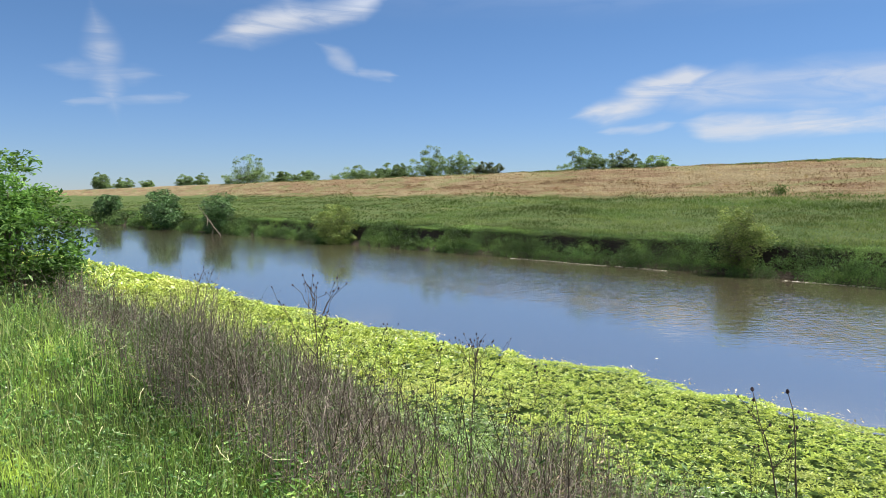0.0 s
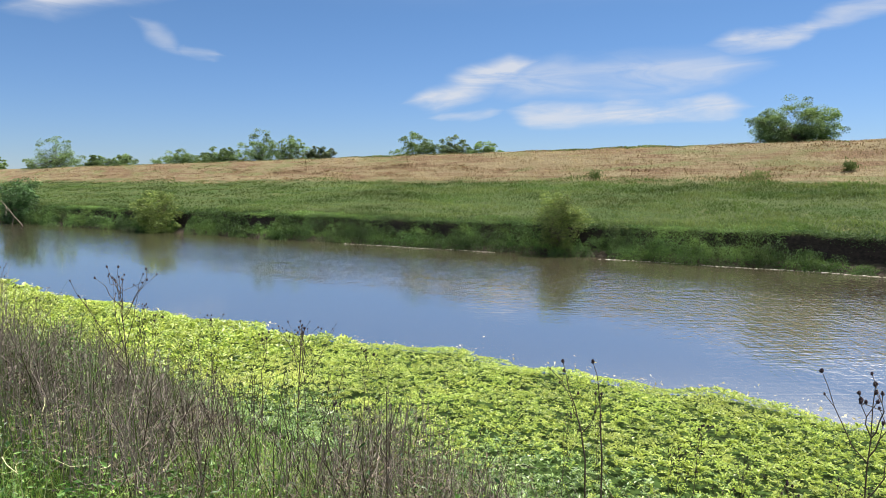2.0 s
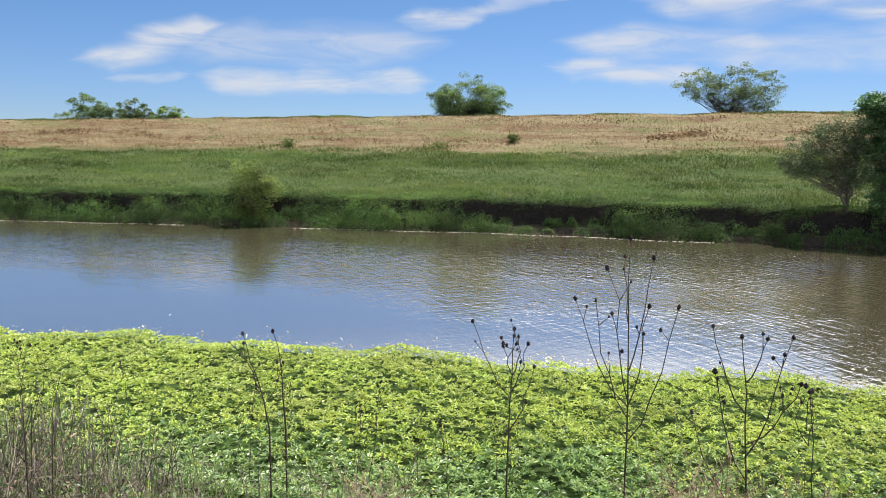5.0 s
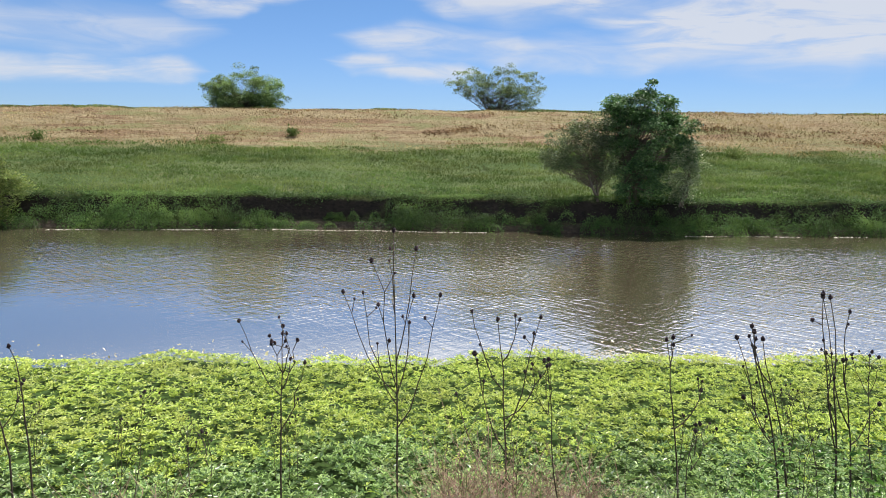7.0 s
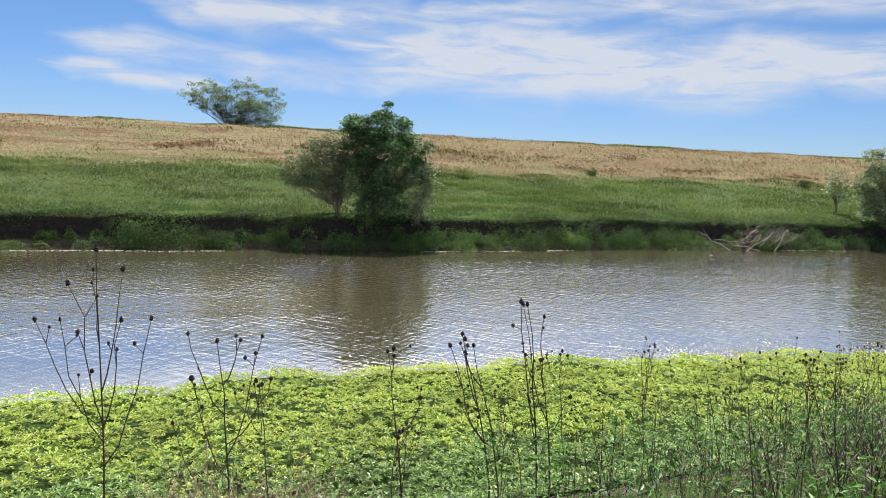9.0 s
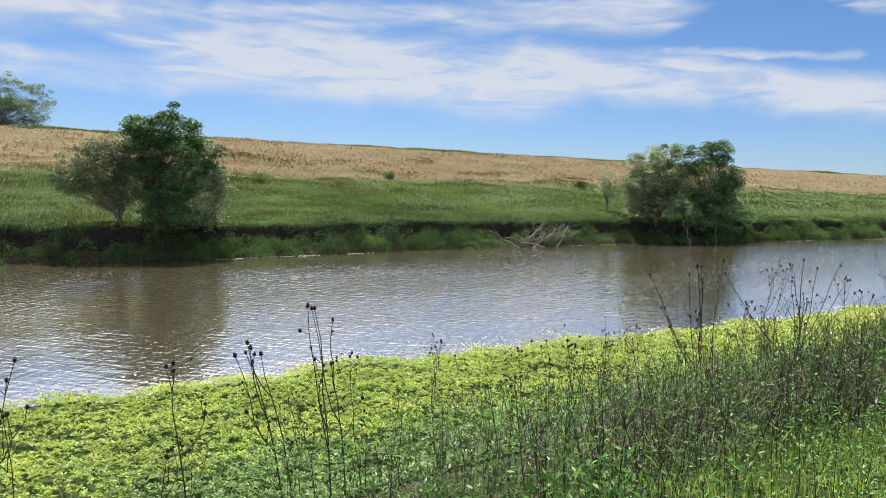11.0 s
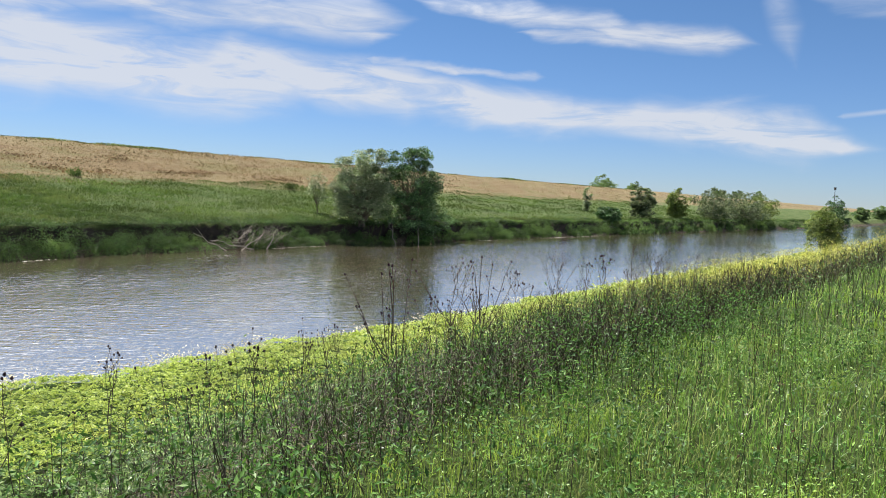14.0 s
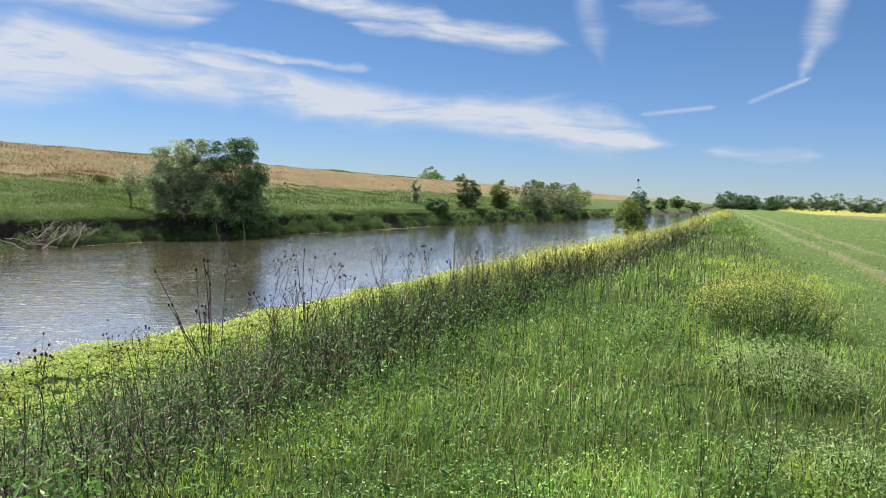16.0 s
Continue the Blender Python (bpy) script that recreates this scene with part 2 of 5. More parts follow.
def ground_material():
    m, t = material("ground")
    geo = t.nodes.new("ShaderNodeNewGeometry")
    pos = geo.outputs["Position"]
    xyz = t.nodes.new("ShaderNodeSeparateXYZ")
    t.links.new(pos, xyz.inputs[0])
    x, y, z = xyz.outputs
    wide = noised(t, pos, 0.11, 4.0)
    mid = noised(t, pos, 0.9, 5.0, 0.6)
    fine_ = ramp(t, noised(t, scaled(t, pos, 6.0, 9.0, 9.0), 1.0, 7.0, 0.75), 0.25, 0.75)
    streak = noised(t, scaled(t, pos, 0.12, 0.7, 0.7), 1.0, 5.0, 0.6, 0.6)
    green = mixed(t, fine_, (0.034, 0.052, 0.013), (0.098, 0.126, 0.038))
    green = mixed(t, ramp(t, streak, 0.45, 0.62), green, mixed(t, fine_, (0.026, 0.050, 0.010), (0.066, 0.104, 0.022)))
    green = mixed(t, ramp(t, mid, 0.6, 0.75), green, (0.14, 0.13, 0.05))
    # near bank darker: shade among the grass blades put into the ground colour
    green = mixed(t, ramp(t, calc(t, "MULTIPLY", y, -1.0), -13.0, -10.0), green, mixed(t, fine_, (0.022, 0.036, 0.008), (0.07, 0.10, 0.02)))
    green = mixed(t, calc(t, "MULTIPLY", ramp(t, calc(t, "MULTIPLY", y, -1.0), 1.3, 2.6), ramp(t, x, 5.0, 9.0)), green, mixed(t, fine_, (0.042, 0.075, 0.016), (0.115, 0.165, 0.040)))
    dry = mixed(t, fine_, (0.09, 0.068, 0.036), (0.33, 0.262, 0.142))
    bands = noised(t, scaled(t, pos, 0.13, 0.9, 0.3), 1.0, 6.0, 0.68, 1.0)
    dry = mixed(t, calc(t, "MULTIPLY", ramp(t, bands, 0.44, 0.58), 0.9), dry, mixed(t, fine_, (0.085, 0.05, 0.028), (0.21, 0.13, 0.07)))
    dry = mixed(t, ramp(t, noised(t, scaled(t, pos, 0.16, 0.5, 0.3), 1.0, 4.0, 0.6, 0.5), 0.50, 0.64), dry, (0.15, 0.145, 0.06))
    dry = mixed(t, ramp(t, bands, 0.68, 0.72), dry, (0.10, 0.055, 0.035))
    brush = calc(t, "MULTIPLY", ramp(t, x, 6.0, 26.0), 0.55)
    dry = mixed(t, brush, dry, mixed(t, fine_, (0.10, 0.075, 0.036), (0.25, 0.185, 0.095)))
    mud = mixed(t, fine_, (0.03, 0.024, 0.018), (0.10, 0.078, 0.055))
    # earth of the cut face, its colour blackened for the shade of the undercut
    shaded_earth = mixed(t, fine_, (0.012, 0.010, 0.009), (0.036, 0.029, 0.023))
    # dry slope of the levee from about 42 m on
    edge = calc(t, "ADD", y, calc(t, "MULTIPLY", calc(t, "SUBTRACT", streak, 0.5), 9.0))
    col = mixed(t, ramp(t, edge, 40.2, 44.0), green, dry)
    crest = calc(t, "MULTIPLY", ramp(t, y, 49.6, 50.4), ramp(t, wide, 0.42, 0.58))
    col = mixed(t, crest, col, (0.10, 0.15, 0.09))
    # yellow flowering field beyond the track
    field = calc(t, "MULTIPLY", ramp(t, x, 190.0, 205.0), ramp(t, calc(t, "MULTIPLY", y, -1.0), 18.0, 24.0))
    fallow = calc(t, "MULTIPLY", ramp(t, x, 120.0, 150.0), ramp(t, calc(t, "MULTIPLY", y, -1.0), 20.0, 24.0))
    col = mixed(t, calc(t, "MULTIPLY", fallow, 0.7), col, (0.17, 0.13, 0.08))
    col = mixed(t, calc(t, "MULTIPLY", field, ramp(t, mid, 0.3, 0.5)), col, (0.25, 0.26, 0.05))
    # wet mud near the water
    col = mixed(t, calc(t, "SUBTRACT", 1.0, ramp(t, calc(t, "ADD", z, calc(t, "MULTIPLY", mid, 0.5)), 0.35, 1.0)), col, mud)
    # bare earth on the steep cut bank, darkened as shade, and two worn wheel tracks
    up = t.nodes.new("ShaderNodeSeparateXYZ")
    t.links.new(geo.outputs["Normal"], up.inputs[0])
    col = mixed(t, calc(t, "SUBTRACT", 1.0, ramp(t, up.outputs[2], 0.55, 0.85)), col, shaded_earth)
    for at in (-3.7, -5.4):
        off = calc(t, "ABSOLUTE", calc(t, "SUBTRACT", calc(t, "ADD", y, calc(t, "MULTIPLY", wide, 0.8)), at + 0.4))
        rut = calc(t, "MULTIPLY", calc(t, "SUBTRACT", 1.0, ramp(t, off, 0.12, 0.4)), ramp(t, x, 12.0, 20.0))
        col = mixed(t, calc(t, "MULTIPLY", rut, 0.55), col, (0.20, 0.17, 0.10))
    p = t.nodes.new("ShaderNodeBsdfPrincipled")
    put(t, p.inputs["Base Color"], col)
    p.inputs["Roughness"].default_value = 0.95
    p.inputs["Specular IOR Level"].default_value = 0.15
    b = t.nodes.new("ShaderNodeBump")
    b.inputs["Strength"].default_value, b.inputs["Distance"].default_value = 0.7, 0.12
    put(t, b.inputs["Height"], calc(t, "ADD", fine_, mid))
    t.links.new(b.outputs[0], p.inputs["Normal"])
    finish(t, p.outputs[0])
    return m


def water_material():
    m, t = material("river_water")
    geo = t.nodes.new("ShaderNodeNewGeometry")
    pos = geo.outputs["Position"]
    sets = []
    for angle in (50, -44, 14):
        turned = t.nodes.new("ShaderNodeMapping")
        put(t, turned.inputs[0], pos)
        turned.inputs["Rotation"].default_value = (0, 0, radians(angle))
        sets.append(turned.outputs[0])
    lines = calc(t, "ADD", noised(t, scaled(t, sets[0], 1.3, 5.8, 1), 1.0, 2.0, 0.5, 0.5), calc(t, "MULTIPLY", noised(t, scaled(t, sets[1], 1.4, 6.2, 1), 1.0, 2.0, 0.5, 0.5), 0.8))
    small = noised(t, scaled(t, sets[2], 2.4, 7.5, 1), 1.0, 2.0, 0.5, 0.3)
    calm = noised(t, scaled(t, pos, 0.04, 0.12, 1), 1.0, 3.0)
    gust = ramp(t, calm, 0.38, 0.62)
    # ripples are strong over the middle and far side, weak in the lee of the floating plants
    xyz = t.nodes.new("ShaderNodeSeparateXYZ")
    t.links.new(pos, xyz.inputs[0])
    windward = calc(t, "MULTIPLY", ramp(t, xyz.outputs[0], -1.0, 12.0), 4.0)
    lee = ramp(t, calc(t, "ADD", calc(t, "ADD", xyz.outputs[1], windward), calc(t, "MULTIPLY", calc(t, "SUBTRACT", calm, 0.5), 9.0)), 11.5, 20.0)
    height = calc(t, "ADD", lines, calc(t, "MULTIPLY", small, 0.45))
    power = calc(t, "MULTIPLY", calc(t, "ADD", 0.09, calc(t, "MULTIPLY", lee, 0.91)), calc(t, "ADD", 0.55, calc(t, "MULTIPLY", gust, 0.45)))
    b = t.nodes.new("ShaderNodeBump")
    b.inputs["Strength"].default_value = 1.0
    b.inputs["Distance"].default_value = 0.021
    put(t, b.inputs["Height"], calc(t, "MULTIPLY", height, power))
    body = t.nodes.new("ShaderNodeBsdfDiffuse")
    put(t, body.inputs[0], mixed(t, calm, (0.145, 0.122, 0.072), (0.180, 0.152, 0.092)))
    gloss = t.nodes.new("ShaderNodeBsdfGlossy")
    gloss.inputs["Roughness"].default_value = 0.065
    t.links.new(b.outputs[0], gloss.inputs["Normal"])
    edge = t.nodes.new("ShaderNodeFresnel")
    edge.inputs[0].default_value = 1.333
    t.links.new(b.outputs[0], edge.inputs[1])
    mx = t.nodes.new("ShaderNodeMixShader")
    put(t, mx.inputs[0], calc(t, "ADD", 0.78, calc(t, "MULTIPLY", edge.outputs[0], 0.20)))
    t.links.new(body.outputs[0], mx.inputs[1])
    t.links.new(gloss.outputs[0], mx.inputs[2])
    finish(t, mx.outputs[0])
    return m


# ---- mesh helpers ----
def mesh(name, verts, faces, mat, smooth=False):
    """A mesh from arrays: faces all with the same number of corners."""
    verts, faces = np.asarray(verts, np.float32).reshape(-1, 3), np.asarray(faces, np.int32)
    me = bpy.data.meshes.new(name)
    n, k = faces.shape
    me.vertices.add(len(verts))
    me.vertices.foreach_set("co", verts.ravel())
    me.loops.add(n * k)
    me.loops.foreach_set("vertex_index", faces.ravel())
    me.polygons.add(n)
    me.polygons.foreach_set("loop_start", np.arange(n, dtype=np.int32) * k)
    me.polygons.foreach_set("use_smooth", np.full(n, smooth))
    me.update(calc_edges=True)
    me.materials.append(mat)
    return me


def part(name, me, parent=None, label=""):
    ob = new(name, me)
    if parent:
        ob.parent = parent
    return tagged(ob, label)


def thing(name, label, category, x, y, z, turn=0.0, group="", kind=""):
    ob = new(name)
    ob.empty_display_size = 0.2
    ob.matrix_basis = pose(x, y, z, 0, 0, turn)
    return tagged(ob, label, category, group, kind)


def stuff(name, me, label, category):
    return tagged(new(name, me), label, category, kind="stuff")


def unit(v):
    return v / np.maximum(np.linalg.norm(v, axis=1, keepdims=True), 1e-9)


def leaves(rng, points, size, aspect=0.4, rise=0.3, spread=0.35):
    """A folded four-cornered leaf at each point; rise: how far the leaves point up. Returns verts and faces."""
    n = len(points)
    size = np.broadcast_to(size, n) * rng.uniform(1 - spread, 1 + spread, n)
    axis = rng.normal(size=(n, 3))
    axis[:, 2] = axis[:, 2] * 0.5 + rise
    axis = unit(axis)
    side = unit(np.cross(axis, rng.normal(size=(n, 3)) * 0.6 + (0, 0, 1)))
    fold = np.cross(side, axis)
    s = size[:, None]
    base = points - axis * s * 0.5
    v = np.stack([base, base + axis * s * 0.5 + side * s * aspect * 0.5 + fold * s * 0.08, base + axis * s,
                  base + axis * s * 0.5 - side * s * aspect * 0.5 + fold * s * 0.08], 1)
    return v.reshape(-1, 3), np.arange(4 * n).reshape(n, 4)


def blades(rng, points, height, width, lean=0.35):
    """Bent tapering blades of grass: three triangles each."""
    n = len(points)
    height, width = np.broadcast_to(height, n)[:, None], np.broadcast_to(width, n)[:, None]
    a = rng.uniform(0, 2 * np.pi, n)
    side = np.stack([np.cos(a), np.sin(a), np.zeros(n)], 1) * width * 0.5
    b = rng.uniform(0, 2 * np.pi, n)
    bend = np.stack([np.cos(b), np.sin(b), np.zeros(n)], 1) * height * lean * rng.uniform(0.1, 1.4, (n, 1))
    up = np.array([0, 0, 1.0]) * height
    mid = points + up * 0.55 + bend * 0.3
    v = np.stack([points - side, points + side, mid - side * 0.75, mid + side * 0.75, points + up * (1 - 0.2 * lean) + bend], 1)
    f = (np.arange(n) * 5)[:, None, None] + np.array([[0, 1, 3], [0, 3, 2], [2, 3, 4]])
    return v.reshape(-1, 3), f.reshape(-1, 3)


def twigs(points, tips, radius):
    """Thin straight three-sided twigs from points to tips."""
    n = len(points)
    r = np.broadcast_to(radius, n)[:, None]
    ring = [np.array([math.cos(a), math.sin(a), 0.0]) for a in (0.3, 2.4, 4.5)]
    v = np.stack([points + r * c for c in ring] + [tips + 0.5 * r * c for c in ring], 1)
    f = (np.arange(n) * 6)[:, None, None] + np.array([[j, (j + 1) % 3, 3 + (j + 1) % 3, 3 + j] for j in range(3)])
    return v.reshape(-1, 3), f.reshape(-1, 4)


def stems(rng, points, tips, radius, bow=0.08):
    """Thin three-sided stems from points to tips."""
    n = len(points)
    length = np.linalg.norm(tips - points, axis=1, keepdims=True)
    mid = (points + tips) / 2 + rng.normal(size=(n, 3)) * length * bow
    r = np.broadcast_to(radius, n)[:, None]
    ring = [np.array([math.cos(a), math.sin(a), 0.0]) for a in (0.3, 2.4, 4.5)]
    v = np.stack([points + r * ring[0], points + r * ring[1], points + r * ring[2], mid + r * 0.8 * ring[0], mid + r * 0.8 * ring[1],
                  mid + r * 0.8 * ring[2], tips + r * 0.45 * ring[0], tips + r * 0.45 * ring[1], tips + r * 0.45 * ring[2]], 1)
    f = (np.arange(n) * 9)[:, None, None] + np.array([[i + j, i + (j + 1) % 3, i + 3 + (j + 1) % 3, i + 3 + j] for i in (0, 3) for j in range(3)])
    return v.reshape(-1, 3), f.reshape(-1, 4)


def joined(pieces):
    """Several (verts, faces) into one."""
    vs, fs, at = [], [], 0
    for v, f in pieces:
        vs.append(v)
        fs.append(f + at)
        at += len(v)
    return np.concatenate(vs), np.concatenate(fs)


def tube(path, radii, sides=6):
    """A round limb along a path of points, closed at its end."""
    path = np.asarray(path, float)
    way = unit(np.gradient(path, axis=0))
    s = unit(np.cross(way, np.array([0.31, 0.94, 0.17])))
    u = np.cross(s, way)
    a = np.arange(sides) / sides * 2 * np.pi
    r = np.asarray(radii, float)[:, None, None]
    v = path[:, None] + r * (np.cos(a)[None, :, None] * s[:, None] + np.sin(a)[None, :, None] * u[:, None])
    f = [[i * sides + j, i * sides + (j + 1) % sides, (i + 1) * sides + (j + 1) % sides, (i + 1) * sides + j] for i in range(len(path) - 1) for j in range(sides)]
    return v.reshape(-1, 3), np.array(f)


# ---- the lie of the land ----
def line(table):
    xs, ys = zip(*table)
    return lambda x: np.interp(x, xs, ys)


far_shore = line([(-700, -210), (-260, -40), (-150, 6), (-104, 16.5), (-80, 18.5), (-62, 21.5), (-48, 23.4), (-32, 25.8), (-19, 28.0), (-7, 29.6), (9, 29.4), (24, 30.2), (33, 29.7),
                  (45, 28.3), (68, 26.7), (114, 22.3), (150, 18.2), (225, 12.6), (300, 7.5), (330, 5.0), (700, 4)])
mat_edge = line([(-60, 1.0), (-39, 6.1), (-29, 7.5), (-19.5, 8.3), (-12.8, 9.3), (-10, 10.2), (-6.8, 10.7), (-2, 11.1), (2, 11.6), (6, 11.5), (10, 11.2), (14, 10.6),
                 (22, 10.2), (40, 9.0), (60, 7.0)])
bank_top = line([(-700, -240), (-260, -70), (-150, -26), (-60, -6.0), (-30, -0.6), (-12, 1.3), (-4, 2.1), (3, 2.7), (9, 2.8), (16, 2.2), (34, 1.0), (63, -0.6), (120, -1.5), (225, -1.0), (320, -3), (700, -5)])
near_shore = line([(-700, -236), (-260, -66), (-150, -22), (-60, -1.0), (-30, 3.8), (-12, 5.7), (-4, 6.2), (3, 7.0), (9, 7.4), (16, 7.2), (34, 6.3), (63, 5.4), (120, 4.6), (225, 4.0), (300, 3.0), (320, 6), (700, 6)])


def smooth01(v):
    v = np.clip(v, 0, 1)
    return v * v * (3 - 2 * v)


def wob(x, y, s, seed=0.0):
    """Cheap smooth unevenness, about -1 to 1."""
    return (np.sin(x * s + 1.7 * np.sin(y * s * 0.8 + seed)) + np.sin(y * s * 1.3 + 1.3 * np.sin(x * s * 0.7 + 2 + seed)) + 0.6 * np.sin((x + y) * s * 2.1 + seed)) / 2.6


def land(x, y):
    """Height of the ground."""
    x, y = np.asarray(x, float), np.asarray(y, float)
    top, shore, far = bank_top(x), near_shore(x), far_shore(x)
    near = 1.55 + 0.06 * wob(x, y, 0.9) + 0.02 * wob(x, y, 3.1)
    fall = (y - top) / np.maximum(shore - top, 0.5)
    near = near - (near + 0.12) * np.clip(fall, 0, 1) ** 1.25 - 0.9 * smooth01((y - shore) / 4)
    d = y - far + 0.35 * wob(x, y, 0.5, 3)
    rise = -1.0 + 0.9 * smooth01((d + 3) / 3) + 0.35 * smooth01(d / 0.6) + 1.05 * smooth01((d - 0.85) / 0.3)
    berm = np.maximum(42 - far - 1.0, 3)
    slope = 1.3 + (3.35 - 1.3) * np.clip((d - 1.2) / berm, 0, 1)
    levee = (5.9 - 3.35) * smooth01((y - 41.2) / 9.6) * 1.0
    up = np.where(d > 1.2, slope + levee, rise) + np.where(d > 1.2, 0.07 * wob(x, y, 0.6) + 0.05 * wob(x, y, 1.7), 0)
    up = up - 4.6 * smooth01((y - 55) / 14)
    return np.where(y > (shore + far) / 2, up, near)


def spaced(hi, inner, step, grow):
    v, s = inner, step
    side = list(np.arange(0, inner, step))
    while v < hi:
        side.append(v)
        s *= grow
        v += s
    side.append(hi)
    return side


xs = spaced(2600, 50, 0.6, 1.08)
xs = np.array([-v for v in xs[:0:-1]] + xs)
ys = np.array([-v for v in spaced(2600, 6, 0.5, 1.13)[:0:-1]] + list(np.arange(0, 9, 0.4)) + list(np.arange(9, 23, 1.0)) + list(np.arange(23, 33, 0.16)) + list(np.arange(33, 58, 1.0)) + [58 + v for v in spaced(2600, 8, 1.5, 1.2)])
gx, gy = np.meshgrid(xs, ys)
nx, ny = len(xs), len(ys)
idx = np.arange(nx * ny).reshape(ny, nx)
quads = np.stack([idx[:-1, :-1], idx[:-1, 1:], idx[1:, 1:], idx[1:, :-1]], -1).reshape(-1, 4)
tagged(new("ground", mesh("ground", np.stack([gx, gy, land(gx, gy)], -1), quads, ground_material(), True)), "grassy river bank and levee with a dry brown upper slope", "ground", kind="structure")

wx = np.array([-700, -400, -150, 0, 150, 400, 700.0])
wy = np.array([-260, -60, 8, 35.0])
hx, hy = np.meshgrid(wx, wy)
idx = np.arange(hx.size).reshape(hx.shape)
quads = np.stack([idx[:-1, :-1], idx[:-1, 1:], idx[1:, 1:], idx[1:, :-1]], -1).reshape(-1, 4)
tagged(new("water", mesh("water", np.stack([hx, hy, 0 * hx], -1), quads, water_material(), True)), "muddy brown river water with fine wind ripples", "water", kind="structure")


# ---- trees ----
def tree(name, label, x, y, height, lobes, leaf, clumps=60, per=70, size=0.16, trunks=1, seed=1, base=None, trunk_r=0.10, clump_r=0.42, aspect=0.4, bare=0, low=0.2):
    """A tree on the ground: trunks, limbs to every clump of leaves, and an uneven crown.
    lobes: ellipsoids (dx, dy, z, rx, ry, rz) of the crown, in metres from the foot."""
    rng = np.random.RandomState(seed)
    z0 = float(land(x, y)) - 0.08 if base is None else base
    top = thing(name, label, "tree" if height > 2.6 else "bush", x, y, z0)
    vol = np.array([l[3] * l[4] * l[5] for l in lobes])
    vol = vol ** 0.65
    pick = rng.choice(len(lobes), clumps, p=vol / vol.sum())
    lob = np.array(lobes)[pick]
    d = unit(rng.normal(size=(clumps, 3)))
    r = rng.uniform(0.1, 1.0, (clumps, 1)) ** 0.3 * rng.uniform(0.8, 1.06, (clumps, 1))
    centre = lob[:, :3] + d * lob[:, 3:] * r
    centre[:, 2] = np.clip(centre[:, 2], low, None)
    # trunks
    feet, forks = [], []
    for k in range(trunks):
        a = 2 * np.pi * k / max(trunks, 1) + rng.uniform(0, 1)
        foot = np.array([math.cos(a), math.sin(a), 0]) * (0.12 * height * 0.3 if trunks > 1 else 0)
        aim = lob[rng.randint(clumps), :3] if trunks > 1 else centre.mean(0)
        fork = np.array([foot[0] * 0.5 + aim[0] * 0.55, foot[1] * 0.5 + aim[1] * 0.55, aim[2] * 0.62])
        s = np.linspace(0, 1, 6)[:, None]
        path = foot + (fork - foot) * s + rng.normal(size=(6, 3)) * 0.025 * height * s * (1 - s) * 2
        v, f = tube(path, np.linspace(trunk_r, trunk_r * 0.5, 6), 7)
        part("trunk", mesh("trunk", v, f, BARK, True), top)
        feet.append(path)
        forks.append(fork)
    # limbs: a few stout ones as parts, the rest as one mesh of twigs
    thin = []
    for i in range(clumps):
        path = feet[rng.randint(trunks)]
        start = path[rng.randint(2, 6)]
        end = centre[i]
        s = np.linspace(0, 1, 5)[:, None]
        bow = np.array([0, 0, -0.12]) * np.linalg.norm(end - start)
        way = start + (end - start) * s + bow * s * (1 - s) * 2 + rng.normal(size=(5, 3)) * 0.03 * s
        stout = i < 5
        v, f = tube(way, np.linspace(trunk_r * (0.45 if stout else 0.2), trunk_r * 0.07, 5), 5 if stout else 3)
        if stout:
            part("limb", mesh("limb", v, f, BARK, True), top)
        else:
            thin.append((v, f))
    for i in range(bare):
        end = centre[rng.randint(clumps)] + unit(rng.normal(size=(1, 3)) + (0, 0, 0.8))[0] * 0.7
        thin.append(stems(rng, centre[rng.randint(clumps)][None], end[None], 0.012))
    if thin:
        part("branchwork", mesh("branchwork", *joined(thin), BARK), top)
    rr = clump_r * rng.uniform(0.6, 1.3, clumps)
    n = clumps * per
    which = rng.randint(0, clumps, n)
    u = unit(rng.normal(size=(n, 3)))
    u[:, 2] = np.where((u[:, 2] < 0) & (rng.uniform(size=n) < 0.65), -u[:, 2], u[:, 2])  # sprays are domes, open below
    off = u * rng.uniform(0.1, 1, (n, 1)) ** 0.4 * rr[which][:, None] * (1, 1, 0.8)
    v, f = leaves(rng, centre[which] + off, size, aspect, -0.05)
    part("crown", mesh("crown", v, f, leaf), top)
    return top


tree("willow_tree", "dark green bushy willow on the cut river bank", 7.0, 30.6, 5.0, [(0.4, 0, 2.6, 1.6, 1.2, 1.4), (0.3, 0, 3.6, 1.15, 0.9, 0.85), (0.4, 0, 4.65, 0.28, 0.35, 0.55), (1.8, 0.1, 3.0, 0.6, 0.6, 0.7), (-0.75, 0, 3.9, 0.55, 0.6, 0.65), (1.25, 0, 4.1, 0.35, 0.5, 0.4), (1.9, 0, 2.0, 0.4, 0.5, 0.6), (-0.9, 0, 2.6, 0.5, 0.6, 0.7), (0.2, -0.2, 0.9, 1.3, 0.9, 1.0)], TREE_LEAF, 230, 150, 0.14, 2, 11, trunk_r=0.12, low=-0.3, base=1.1, aspect=0.36, clump_r=0.40)
tree("willow_bush", "lighter green willow shoots leaning on the dark willow", 8.8, 30.2, 2.8, [(0.0, 0, 1.2, 0.7, 0.7, 1.2), (0.35, 0, 1.9, 0.45, 0.6, 0.6)], PALE_LEAF, 50, 80, 0.13, 2, 31, trunk_r=0.05, low=-0.1, base=1.05, aspect=0.3)
